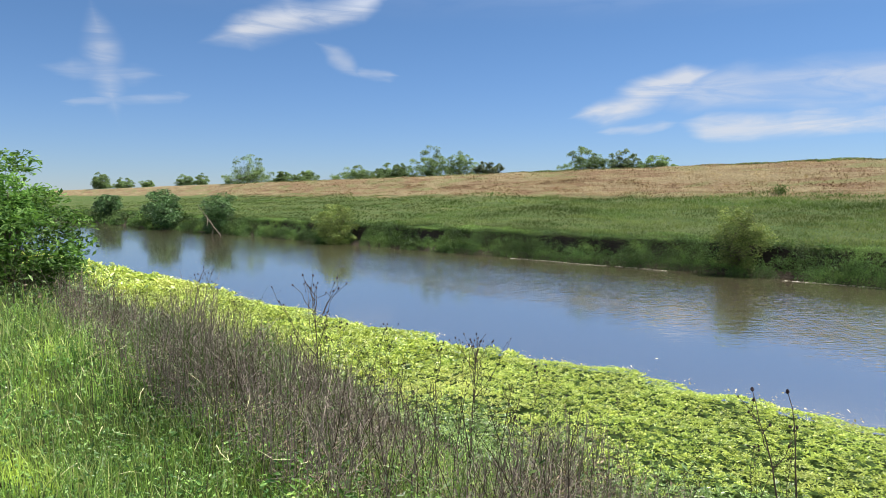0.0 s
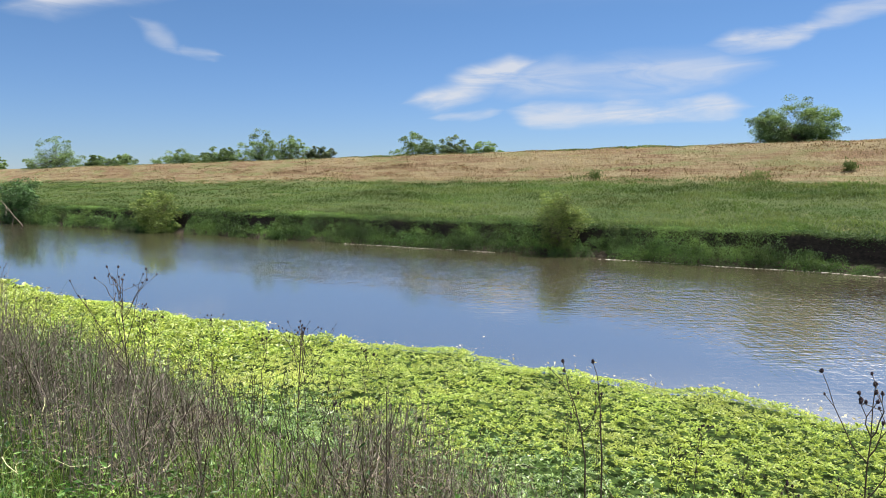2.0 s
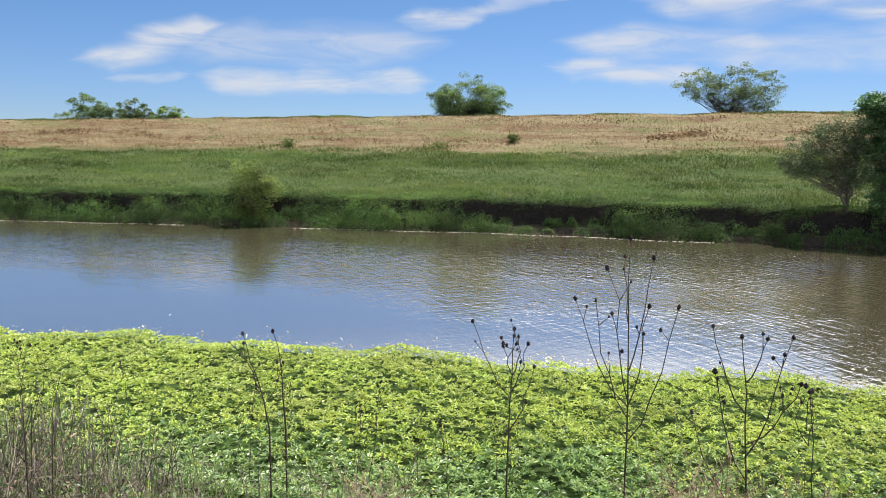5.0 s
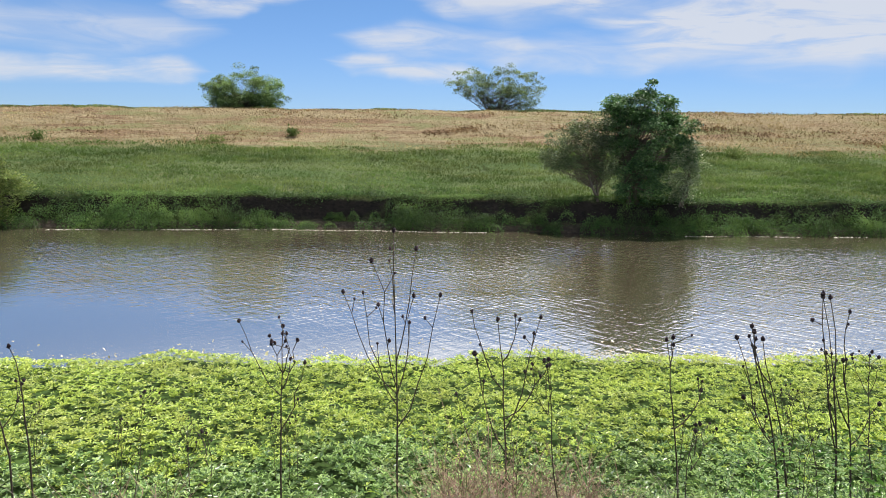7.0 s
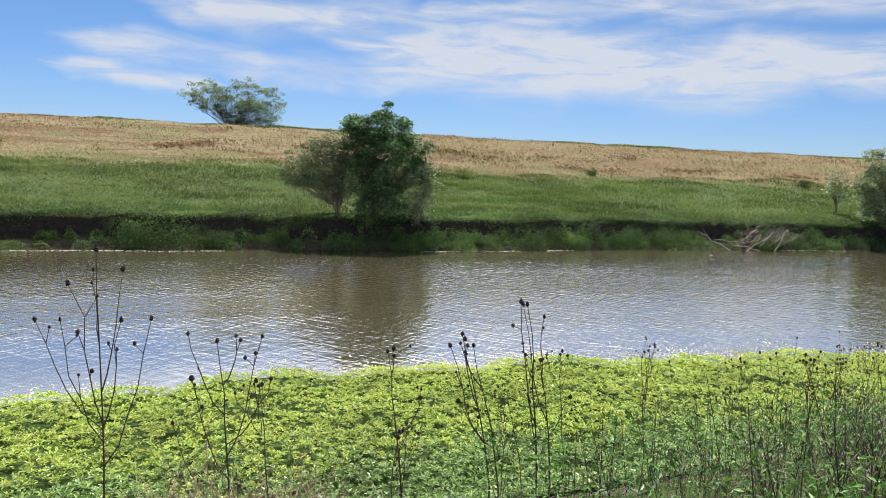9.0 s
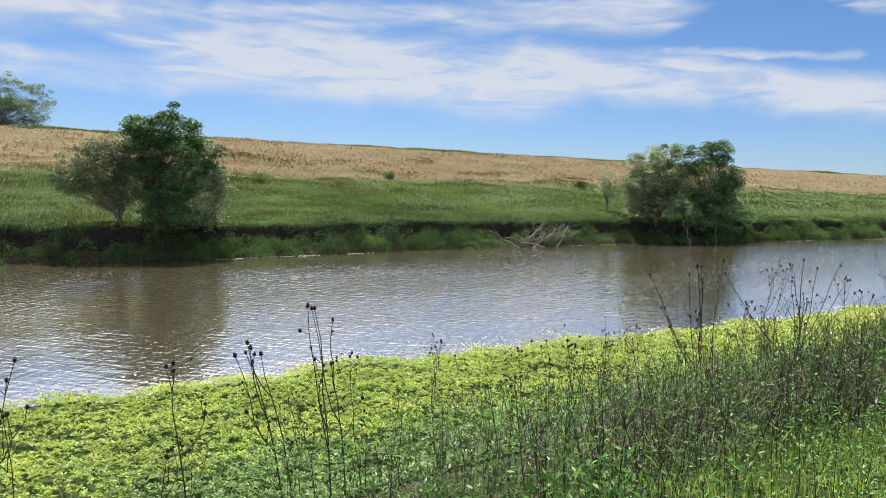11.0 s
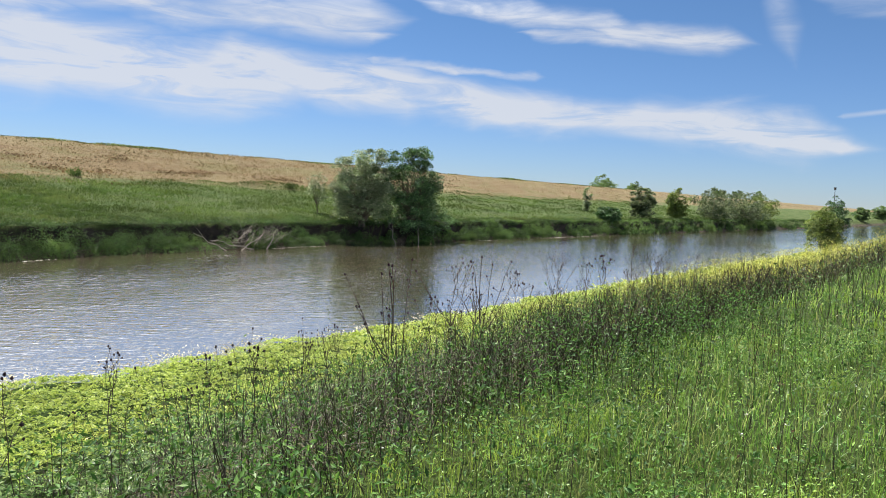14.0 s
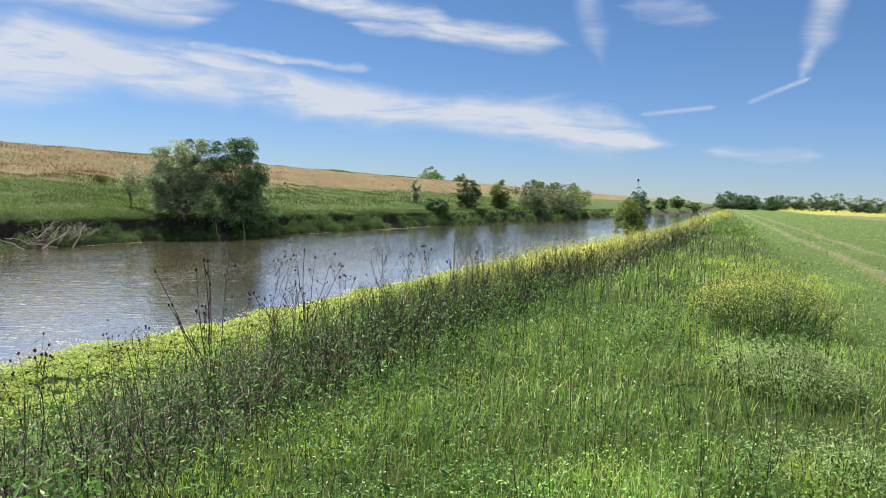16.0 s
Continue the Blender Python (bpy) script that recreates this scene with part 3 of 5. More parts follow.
tree("willow_tree", "sparse grey-green leaning tree beside the dark willow", 5.5, 30.6, 3.4, [(-0.9, 0, 2.0, 1.5, 1.0, 1.05), (-0.1, 0, 2.7, 1.1, 0.9, 0.8), (0.5, 0, 1.8, 0.9, 0.8, 1.1), (-1.6, 0, 1.7, 0.8, 0.7, 0.5)], GREY_LEAF, 190, 95, 0.105, 3, 12, trunk_r=0.06, bare=45, base=1.2, clump_r=0.34, low=0.6, aspect=0.34)
tree("willow_tree", "pale green tree on the river bank", 36.0, 30.5, 5.0, [(0.3, 0, 2.4, 2.5, 1.5, 1.5), (-0.9, 0, 3.7, 1.1, 1.0, 0.9), (1.0, 0, 4.2, 1.2, 1.0, 0.9), (-1.9, 0, 2.0, 0.9, 0.8, 0.9), (0.1, 0, 1.1, 2.4, 1.5, 0.9)], PALE_LEAF, 190, 165, 0.16, 3, 13, trunk_r=0.1, low=0.2, base=1.0, clump_r=0.46, aspect=0.34)
tree("willow_tree", "dark green tree beside the pale one", 40.0, 29.8, 5.2, [(0.1, 0, 2.7, 2.7, 1.6, 1.6), (-1.2, 0, 4.2, 1.1, 1.0, 0.9), (1.0, 0, 4.5, 1.2, 1.0, 0.95), (2.3, 0, 3.0, 0.9, 0.9, 1.0), (0.3, -0.4, 0.9, 3.2, 1.5, 1.5), (2.0, -0.3, 0.3, 2.2, 1.2, 0.9)], TREE_LEAF, 240, 120, 0.17, 3, 14, trunk_r=0.11, low=-0.5, base=0.9, clump_r=0.48, aspect=0.34)
tree("sapling", "small slender sapling on the green slope", 35.0, 33.4, 2.6, [(0, 0, 1.6, 0.8, 0.6, 0.9)], PALE_LEAF, 32, 34, 0.14, 1, 15, trunk_r=0.04, clump_r=0.35)
tree("willow_bush", "sparse grey-green willow bush at the waterline", -18.6, 28.5, 2.9, [(0, 0, 1.9, 1.0, 0.9, 0.9), (0.2, 0, 0.9, 0.75, 0.7, 0.9), (0.7, 0, 2.0, 0.6, 0.5, 0.5), (1.1, 0, 1.5, 0.5, 0.5, 0.4)], OLIVE_LEAF, 110, 90, 0.11, 2, 16, trunk_r=0.05, bare=20)
tree("willow_bush", "rounded green bush hanging over the water", -46.6, 23.6, 2.9, [(0, 0, 1.6, 2.2, 1.3, 1.3), (0, 0, 0.6, 2.0, 1.2, 0.9)], OLIVE_LEAF, 130, 85, 0.16, 2, 17, trunk_r=0.06, clump_r=0.42)
tree("willow_bush", "green bush with a leaning dead trunk", -65.0, 21.4, 3.7, [(0, 0, 2.1, 1.9, 1.4, 1.5), (0.2, 0, 0.8, 1.6, 1.2, 0.9)], TREE_LEAF, 110, 80, 0.2, 2, 18, trunk_r=0.07, clump_r=0.5)
tree("willow_bush", "wide dark green bush at the river bend", -76.5, 19.6, 4.0, [(-1.2, 0, 2.1, 2.8, 1.5, 1.9), (2.0, 0, 1.6, 2.8, 1.5, 1.6)], TREE_LEAF, 110, 80, 0.26, 2, 19, trunk_r=0.08, clump_r=0.6)
tree("willow_bush", "dark bush overhanging the far bend", -98.0, 18.5, 3.2, [(0, 0, 1.0, 4.0, 1.5, 1.1)], TREE_LEAF, 70, 70, 0.28, 2, 20, trunk_r=0.08, clump_r=0.6)
NEAR_LEAF = leafy("near_bush_leaf", (0.032, 0.085, 0.018), (0.12, 0.23, 0.045), (0.17, 0.29, 0.075), 0.4, 0.5, 0.8)
tree("willow_bush", "leafy bright green bush on the near bank", -15.9, 1.35, 3.2, [(0, 0.0, 1.6, 2.1, 1.4, 1.4), (-0.6, 0.0, 2.5, 1.4, 1.0, 1.0), (0.2, 0.2, 1.5, 1.5, 1.2, 1.3), (0.3, 0.1, 0.5, 1.6, 1.2, 0.9)], NEAR_LEAF, 260, 75, 0.13, 3, 21, trunk_r=0.05, clump_r=0.36, base=0.6)

# crest trees, far off on top of the levee: x, width, height
CREST = [(-291.9, 10.5, 6.6, FAR_LEAF), (-250.9, 8.4, 4.0, FAR_LEAF), (-221.6, 5.6, 2.9, FAR_LEAF), (-184.5, 6.6, 3.3, FAR_LEAF), (-171.4, 4.6, 3.1, FAR_LEAF), (-142.1, 11.2, 6.2, FAR_LEAF), (-124.7, 4.2, 2.4, FAR_LEAF),
         (-114.6, 4.8, 2.6, FAR_LEAF), (-96.4, 6.2, 2.4, FAR_LEAF), (-87.9, 4.4, 2.8, FAR_LEAF), (-83.8, 3.4, 2.5, FAR_LEAF), (-77.0, 6.4, 4.3, FAR_LEAF), (-71.5, 5.2, 3.6, FAR_LEAF), (-65.5, 2.9, 2.3, GREY_LEAF),
         (-50.1, 4.2, 2.9, FAR_LEAF), (-45.8, 2.9, 2.6, AIRY_LEAF), (-42.5, 3.4, 1.7, FAR_LEAF), (-15.5, 6.4, 3.3, FAR_LEAF), (2.2, 7.3, 4.3, AIRY_LEAF), (132, 6.2, 2.9, FAR_LEAF), (148.5, 4.8, 2.1, FAR_LEAF),
         (221, 5, 3.0, FAR_LEAF), (244, 5, 3.6, FAR_LEAF), (278, 6.5, 3.8, FAR_LEAF)]
def crest_lobes(k, w, h):
    """An uneven, wide crown that reaches nearly to the ground."""
    rng = np.random.RandomState(500 + k)
    out = [(rng.uniform(-0.1, 0.1) * w, 0, h * 0.56, w * 0.33, w * 0.25, h * 0.40)]
    for c in (-0.34, -0.2, 0.04, 0.18, 0.33):
        c += rng.uniform(-0.05, 0.05)
        t = h * rng.uniform(0.55, 0.95) * (1 - 0.9 * c * c)
        out.append((c * w * 1.15, rng.uniform(-0.1, 0.1) * w, t * 0.40, w * rng.uniform(0.17, 0.24), w * 0.2, t * 0.5))
    return out


def dome_lobes(w, h):
    """A dense dome that rests on the crest."""
    return [(0, 0, h * 0.42, w * 0.40, w * 0.34, h * 0.50), (-w * 0.24, 0, h * 0.34, w * 0.24, w * 0.25, h * 0.38), (w * 0.26, 0, h * 0.34, w * 0.22, w * 0.25, h * 0.36), (0, 0, h * 0.16, w * 0.44, w * 0.3, h * 0.16)]


def spread_lobes(w, h):
    """A broad flat-topped crown over bare forking trunks, fuller on one side."""
    return [(-w * 0.24, 0, h * 0.62, w * 0.23, w * 0.25, h * 0.27), (w * 0.08, 0, h * 0.64, w * 0.28, w * 0.28, h * 0.27), (w * 0.27, 0, h * 0.46, w * 0.20, w * 0.22, h * 0.36), (w * 0.10, 0, h * 0.30, w * 0.26, w * 0.2, h * 0.24)]


for k, (x, w, h, leaf) in enumerate(CREST):
    if abs(x) > 30:
        tree("crest_tree", "far round green tree on the levee crest", x, 52.5, h, crest_lobes(k, w * (1.5 if abs(x) < 130 else 1.25), h), leaf, 150 if w > 9 else 90, 46 if abs(x) > 130 else 72, 0.11 + 0.0014 * abs(x), 2, 40 + k, trunk_r=0.02 * h, clump_r=0.06 * w + 0.12, low=0.0, base=float(land(x, 52.5)) - 0.45)
    elif leaf is AIRY_LEAF:
        tree("crest_tree", "pale airy spreading tree on the levee crest", x, 52.5, h, spread_lobes(w, h), leaf, 240, 75, 0.12, 3, 40 + k, trunk_r=0.07, clump_r=0.36, low=0.12 * h, base=float(land(x, 52.5)) - 0.75)
    else:
        tree("crest_tree", "dense rounded green tree on the levee crest", x, 52.5, h, dome_lobes(w, h), leaf, 260, 120, 0.13, 2, 40 + k, trunk_r=0.07, clump_r=0.42)

# bushes on the right-hand far bank
for k, (x, y, w, h, leaf, note) in enumerate([(78, 33, 1.5, 2.9, PALE_LEAF, "slender pale sapling on the green slope"), (83.5, 28.4, 3.6, 4.3, GREY_LEAF, "pale green bush on the far bank"),
                                       (93, 27.2, 3.6, 4.4, OLIVE_LEAF, "olive green bush on the far bank"), (72, 28.0, 3.0, 1.6, TREE_LEAF, "low dark bush at the waterline"),
                                       (104, 25.2, 8.0, 4.8, GREY_LEAF, "wide grey-green thicket at the waterline"), (115, 24.0, 9.5, 5.0, GREY_LEAF, "wide grey-green thicket at the waterline"), (124, 23.4, 8.0, 4.0, OLIVE_LEAF, "wide grey-green thicket at the waterline"),
                                       (172, 16.8, 7.4, 7.2, TREE_LEAF, "dark green tree beyond the river thicket"), (212, 15.5, 5.0, 3.4, FAR_LEAF, "far bush at the river bend"), (250, 13, 7.0, 4.5, FAR_LEAF, "far bush at the river bend"), (285, 9.5, 9.0, 4.5, FAR_LEAF, "far bush at the river bend")]):
    tree("river_bush", note, x, y, h, [(0, 0, h * 0.5, w * 0.40, w * 0.4, h * 0.42), (w * 0.14, 0, h * 0.30, w * 0.42, w * 0.36, h * 0.32), (-w * 0.2, 0, h * 0.36, w * 0.28, w * 0.3, h * 0.36), (0, 0, h * 0.12, w * 0.42, w * 0.36, h * 0.14)], leaf, 100 if w > 2 else 26, 44 if w > 2 else 26, 0.22 + 0.001 * x, 2 if w > 2 else 1, 80 + k, trunk_r=0.06, clump_r=0.07 * w + 0.15)
tree("willow_bush", "olive green bush standing in the water's edge", 67.8, 7.7, 3.2, [(0, 0, 1.9, 1.5, 1.4, 1.5), (0, 0, 0.8, 1.6, 1.5, 0.8)], OLIVE_LEAF, 150, 80, 0.2, 3, 95, base=-0.1, trunk_r=0.07)
for k, (x, y, w, h) in enumerate([(262, -2.5, 12, 6.5), (268, -9, 11, 6.0), (285, -17.5, 10, 5.6)]):
    tree("far_tree", "dense green bushes at the end of the track", x, y, h, [(0, 0, h * 0.45, w * 0.45, w * 0.4, h * 0.42), (-w * 0.3, 0, h * 0.35, w * 0.3, w * 0.4, h * 0.35), (0, 0, h * 0.15, w * 0.45, w * 0.5, h * 0.15)], TREE_LEAF, 150, 60, 0.42, 2, 100 + k, trunk_r=0.15, clump_r=0.9)
rng = np.random.RandomState(5)
for k in range(16):
    h = rng.uniform(7.0, 10.5)
    tree("far_tree", "grey-green tree of a row behind the yellow field", 330 + rng.uniform(-4, 4), -22 - 7.2 * k, h, [(0, 0, h * 0.45, 2.2, 4.2, h * 0.42), (0, 1.5, h * 0.22, 2.2, 4.8, h * 0.22), (0, -2, h * 0.3, 2.0, 3.4, h * 0.3)], FAR_LEAF, 90, 34, 0.62, 1, 120 + k, trunk_r=0.18, clump_r=1.0, low=0.4)

# ---- dead wood, foam and posts along the far bank ----
def log(label, start, end, r0, r1, seed, bend=0.06, wood=None):
    wood = wood or DEADWOOD
    rng = np.random.RandomState(seed)
    a, b = np.array(start, float), np.array(end, float)
    s = np.linspace(0, 1, 8)[:, None]
    path = (b - a) * s + rng.normal(size=(8, 3)) * bend * np.linalg.norm(b - a) * s * (1 - s)
    top = thing("dead_branch", label, "branch", *a)
    part("limb", mesh("limb", *tube(path, np.linspace(r0, r1, 8), 7), wood, True), top)
    for i in range(3):
        p = path[3 + i]
        way = (b - a) * 0.22 + rng.normal(size=3) * 0.18 * np.linalg.norm(b - a)
        part("twig", mesh("twig", *tube(p + way * s[:5] * 1.5, np.linspace(r1 * 0.9, r1 * 0.3, 5), 5), wood, True), top)


log("thin leaning dead trunk reaching into the water", (-66.0, 19.9, 2.5), (-59.8, 19.9, 0.0), 0.03, 0.045, 1, 0.02, BARK)
for k, (x, y, dx, dz) in enumerate([(24.6, 29.6, -1.6, 0.9), (25.4, 29.4, 1.8, 0.7), (26.4, 29.6, -2.4, 0.5), (27.0, 29.3, 1.2, 1.1), (39.4, 28.4, 0.5, 1.6), (37.2, 28.6, -0.3, 1.5)]):
    log("grey fallen branch at the foot of the bank", (x, y, 0.0), (x + dx, y + 0.5, dz), 0.032, 0.012, 20 + k, 0.10)

rng = np.random.RandomState(9)
pile = thing("brush_pile", "tangle of thin grey dead branches on the bank foot", "branches", 27.0, 29.6, 0.0)
ends = rng.normal(size=(70, 2, 3)) * (1.1, 0.3, 0.3) + (0, 0.2, 0.55)
part("branchwork", mesh("branchwork", *stems(rng, ends[:, 0], ends[:, 1] + rng.normal(size=(70, 3)) * (0.9, 0.2, 0.4), 0.014, 0.1), DEADWOOD), pile)
rng = np.random.RandomState(8)
for x0, x1 in [(-30, -21), (-16, -12.5), (8.6, 13.2), (14.6, 16), (27.5, 31.5), (46, 50), (-12, 1), (55, 66)]:
    n = int((x1 - x0) * 34)
    px = rng.uniform(x0, x1, n)
    pts = np.stack([px, far_shore(px) - 0.45 + 0.1 * np.sin(px * 1.3) + rng.normal(size=n) * 0.05, np.full(n, 0.012)], 1)
    v, f = leaves(rng, pts, 0.13, 0.6, 0.0)
    v[:, 2] = 0.012 + (v[:, 2] - 0.012) * 0.12
    stuff("foam_line", mesh("foam_line", v, f, FOAM), "pale dry scum line along the waterline", "foam")

post = thing("marker_post", "thin dark post with a small box on top", "post", 172.0, 17.8, 1.2)
part("pole", mesh("pole", *tube([(0, 0, -0.5), (0, 0, 3), (0, 0, 6.6)], (0.06, 0.06, 0.05), 8), DARK_STEM, True), post)
part("box", mesh("box", *tube([(0, 0, 6.5), (0, 0, 6.51), (0, 0, 7.0), (0, 0, 7.01)], (0.02, 0.25, 0.25, 0.02), 4), DARK_STEM), post)


# ---- plants on the far bank and levee ----
def scatter(rng, n, x0, x1, y0, y1):
    return rng.uniform(x0, x1, n), rng.uniform(y0, y1, n)


overgrown = line([(-200, 1), (-8.2, 1), (-7.2, 0.12), (-3.8, 0.12), (-2.9, 1), (-0.8, 1), (0.2, 0.6), (9.4, 0.65), (10.6, 0.9), (22, 0.85), (25, 0.4), (29, 0.5), (31, 0.85), (36, 0.4), (43, 0.4), (45, 0.9), (200, 1)])


def shore_y(x, d):
    """Where the bank lies d metres behind the waterline, in and out with the little bays of the shore."""
    y = far_shore(x) + d
    for _ in range(3):
        y = far_shore(x) + d - 0.35 * wob(x, y, 0.5, 3)
    return y


def far_bank_plants():
    """Rounded mounds of weeds along the foot of the cut bank, sod hanging over its edge, with shade-darkened earth
    between them.
    """
    rng = np.random.RandomState(31)
    mounds, sod = [], []
    for n, x0, x1, size, per in ((640, -34, 34, 0.080, 260), (230, 34, 70, 0.13, 160), (260, -70, -34, 0.13, 160), (170, 70, 150, 0.24, 90), (170, -130, -70, 0.24, 90)):
        x = np.sort(rng.uniform(x0, x1, n))
        d = rng.uniform(-0.12, 0.8, n)
        grown = overgrown(x) * np.clip(0.75 + 0.5 * wob(x, 0 * x, 0.9, 1.0), 0.25, 1.2)
        ok = rng.uniform(size=n) < 0.25 + grown
        x, d, grown = x[ok], d[ok], grown[ok]
        k = len(x)
        y = shore_y(x, d)
        r = rng.uniform(0.35, 0.72, k) * (0.6 + 0.45 * grown)
        h = rng.uniform(0.55, 1.15, k) * (0.35 + 0.75 * grown) * (0.85 + 0.4 * d)
        c = np.stack([x, y, np.maximum(land(x, y), -0.02)], 1)
        which = np.repeat(np.arange(k), per)
        u = unit(rng.normal(size=(len(which), 3)))
        u[:, 2] = np.abs(u[:, 2])
        u *= rng.uniform(0.72, 1.0, (len(which), 1)) + 0.22 * (rng.uniform(size=(len(which), 1)) < 0.12)
        mounds.append(leaves(rng, c[which] + u * np.stack([r, r * 0.8, h], 1)[which], size, 0.34, 0.8))
        m = n * per // 6
        x = rng.uniform(x0, x1, m)
        hang = np.abs(rng.normal(size=m)) * 0.34 * (0.6 + 0.6 * wob(x, 0 * x, 1.9, 2))
        y = shore_y(x, 1.16 - rng.uniform(0, 0.24, m))
        sod.append(leaves(rng, np.stack([x, y, 1.40 - np.maximum(hang, 0) + 0.07 * wob(x, y, 1.3, 6)], 1), size * 1.1, 0.34, 0.1))
        x = rng.uniform(x0, x1, m)
        y = shore_y(x, 1.1 + rng.beta(1, 2, m) * 1.6)
        sod.append(leaves(rng, np.stack([x, y, land(x, y) + rng.uniform(0, 0.2, m) * (0.7 + 0.5 * wob(x, y, 1.1, 8))], 1), size * 1.1, 0.34, 0.6))
    return joined(mounds), joined(sod)


mound_part, sod_part = far_bank_plants()
stuff("bank_plants", mesh("bank_plants", *mound_part, BANK_LEAF), "rounded mounds of dark green weeds along the cut bank", "plants")
stuff("bank_sod", mesh("bank_sod", *sod_part, BANK_LEAF), "leafy sod hanging over the edge of the cut bank", "plants")


def tufts(rng, n, x0, x1, lo, hi, height, width, lean=0.9):
    x = rng.uniform(x0, x1, n)
    y = rng.uniform(0, 1, n) * (hi(x) - lo(x)) + lo(x)
    ok = rng.uniform(size=n) < 0.55 + 0.45 * wob(x, y, 1.3)
    x, y = x[ok], y[ok]
    h = height * rng.uniform(0.6, 1.3, len(x)) * (1 + 0.35 * wob(x, y, 0.45, 4))
    return blades(rng, np.stack([x, y, land(x, y) - 0.02], 1), h, width, lean)


rng = np.random.RandomState(32)
green_top = lambda x: 42.3 + 0.8 * np.sin(x * 0.21) + 0.5 * np.sin(x * 0.67)
first = lambda x: far_shore(x) + 1.3
fringe = lambda x: far_shore(x) + 2.4
stuff("levee_grass", mesh("levee_grass", *joined([tufts(rng, 16000, -42, 46, first, fringe, 0.22, 0.035, 0.6), tufts(rng, 5000, 46, 110, first, fringe, 0.26, 0.07, 0.6),
      tufts(rng, 5000, -110, -42, first, fringe, 0.26, 0.07, 0.6)]), LEVEE_GREEN), "green grass along the top edge of the cut bank", "grass")


def slope_grass(rng, n, x0, x1, lo, hi, height, width, seed):
    """Standing grass over a slope, thick and tall in drifts, thin between them."""
    x = rng.uniform(x0, x1, n)
    y = rng.uniform(0, 1, n) * (hi(x) - lo(x)) + lo(x)
    drift = 0.5 + 0.25 * wob(0.4 * x, y, 0.9, seed) + 0.25 * wob(0.3 * x + 0.6 * y, 0.9 * y - 0.2 * x, 1.9, seed + 3)
    ok = rng.uniform(size=n) < 0.35 + 0.75 * drift
    x, y, drift = x[ok], y[ok], drift[ok]
    h = height * (0.45 + 0.8 * drift + 0.2 * wob(x, y, 2.3, seed)) * rng.uniform(0.5, 1.3, len(x))
    return blades(rng, np.stack([x, y, land(x, y) - 0.02], 1), h, width * rng.uniform(0.6, 1.3, len(x)), 1.5)


def drifts(rng, n, x0, x1, lo, hi, size, per):
    """Taller tussocks that stand out of the slope in loose groups."""
    x = rng.uniform(x0, x1, n)
    y = rng.uniform(0, 1, n) * (hi(x) - lo(x)) + lo(x)
    ok = wob(0.5 * x + 0.4 * y, y - 0.2 * x, 0.5, 7) + 0.6 * wob(0.31 * x, 1.7 * y, 0.9, 2) + 0.5 * rng.normal(size=n) > 0.5
    x, y = np.repeat(x[ok], per), np.repeat(y[ok], per)
    x, y = x + rng.normal(size=len(x)) * 0.3, y + rng.normal(size=len(x)) * 0.15
    return blades(rng, np.stack([x, y, land(x, y) - 0.02], 1), size * rng.uniform(0.6, 1.3, len(x)), 0.045 * (size / 0.4), 0.5)


stuff("slope_tufts", mesh("slope_tufts", *joined([slope_grass(rng, 85000, -45, 21, fringe, green_top, 0.20, 0.038, 1), slope_grass(rng, 24000, -125, -45, fringe, green_top, 0.2, 0.1, 1),
      drifts(rng, 800, -60, 70, lambda x: far_shore(x) + 5, green_top, 0.26, 12)]), LEVEE_GREEN), "mottled olive green grass on the lower levee slope", "grass")
stuff("rank_grass", mesh("rank_grass", *joined([slope_grass(rng, 46000, 10, 50, fringe, green_top, 0.21, 0.04, 1), slope_grass(rng, 18000, 50, 125, fringe, green_top, 0.22, 0.1, 1),
      slope_grass(rng, 9000, -40, 12, lambda x: far_shore(x) + 8.5, green_top, 0.26, 0.045, 6)]), RANK_GREEN), "taller dark green grass in drifts on the levee slope", "grass")
dry_lo, dry_hi = (lambda x: green_top(x) - 1.0), (lambda x: 50.6 + 0 * x)
stuff("dry_grass", mesh("dry_grass", *joined([slope_grass(rng, 24000, -52, 20, dry_lo, dry_hi, 0.17, 0.045, 2), slope_grass(rng, 7000, -135, -52, dry_lo, dry_hi, 0.16, 0.12, 2)]), LEVEE_DRY), "dry straw-brown grass on the upper levee slope", "grass")


brush_part = joined([slope_grass(np.random.RandomState(43), 15000, 12, 60, dry_lo, dry_hi, 0.18, 0.05, 5), slope_grass(np.random.RandomState(44), 3500, 60, 135, dry_lo, dry_hi, 0.18, 0.12, 5)])
stuff("dead_brush", mesh("dead_brush", *brush_part, leafy("dead_brush", (0.15, 0.11, 0.055), (0.25, 0.185, 0.095), None, 0.4, 0.9, 0.5, (0.11, 0.10, 0.045), 0.5, (0.48, 0.6))), "brown dead brush covering part of the dry slope", "scrub")


def scrub_lines():
    """Dark reddish dead scrub along the little scarps of the dry slope."""
    rng = np.random.RandomState(41)
    out = []
    for x0, x1, y0, n in ((-75, -34, 45.6, 2600), (-30, -8, 44.2, 700), (-2.5, 9, 45.6, 1500), (12, 30, 46.0, 1700), (22, 44, 44.0, 1600), (46, 70, 45.0, 1500), (-60, -38, 43.6, 900), (-20, 2, 48.2, 700), (30, 60, 48.4, 1000)):
        x = rng.uniform(x0, x1, n)
        y = y0 + 0.5 * np.sin(x * 0.23) + 0.25 * np.sin(x * 0.91) + rng.normal(size=n) * 0.3
        ok = wob(x, 0 * x, 0.8, y0) + 0.3 * rng.normal(size=n) > 0.0
        x, y = x[ok], y[ok]
        out.append(leaves(rng, np.stack([x, y, land(x, y) + rng.uniform(0, 0.16, len(x)) ** 1.2], 1), 0.15, 0.45, 0.1))
    return joined(out)


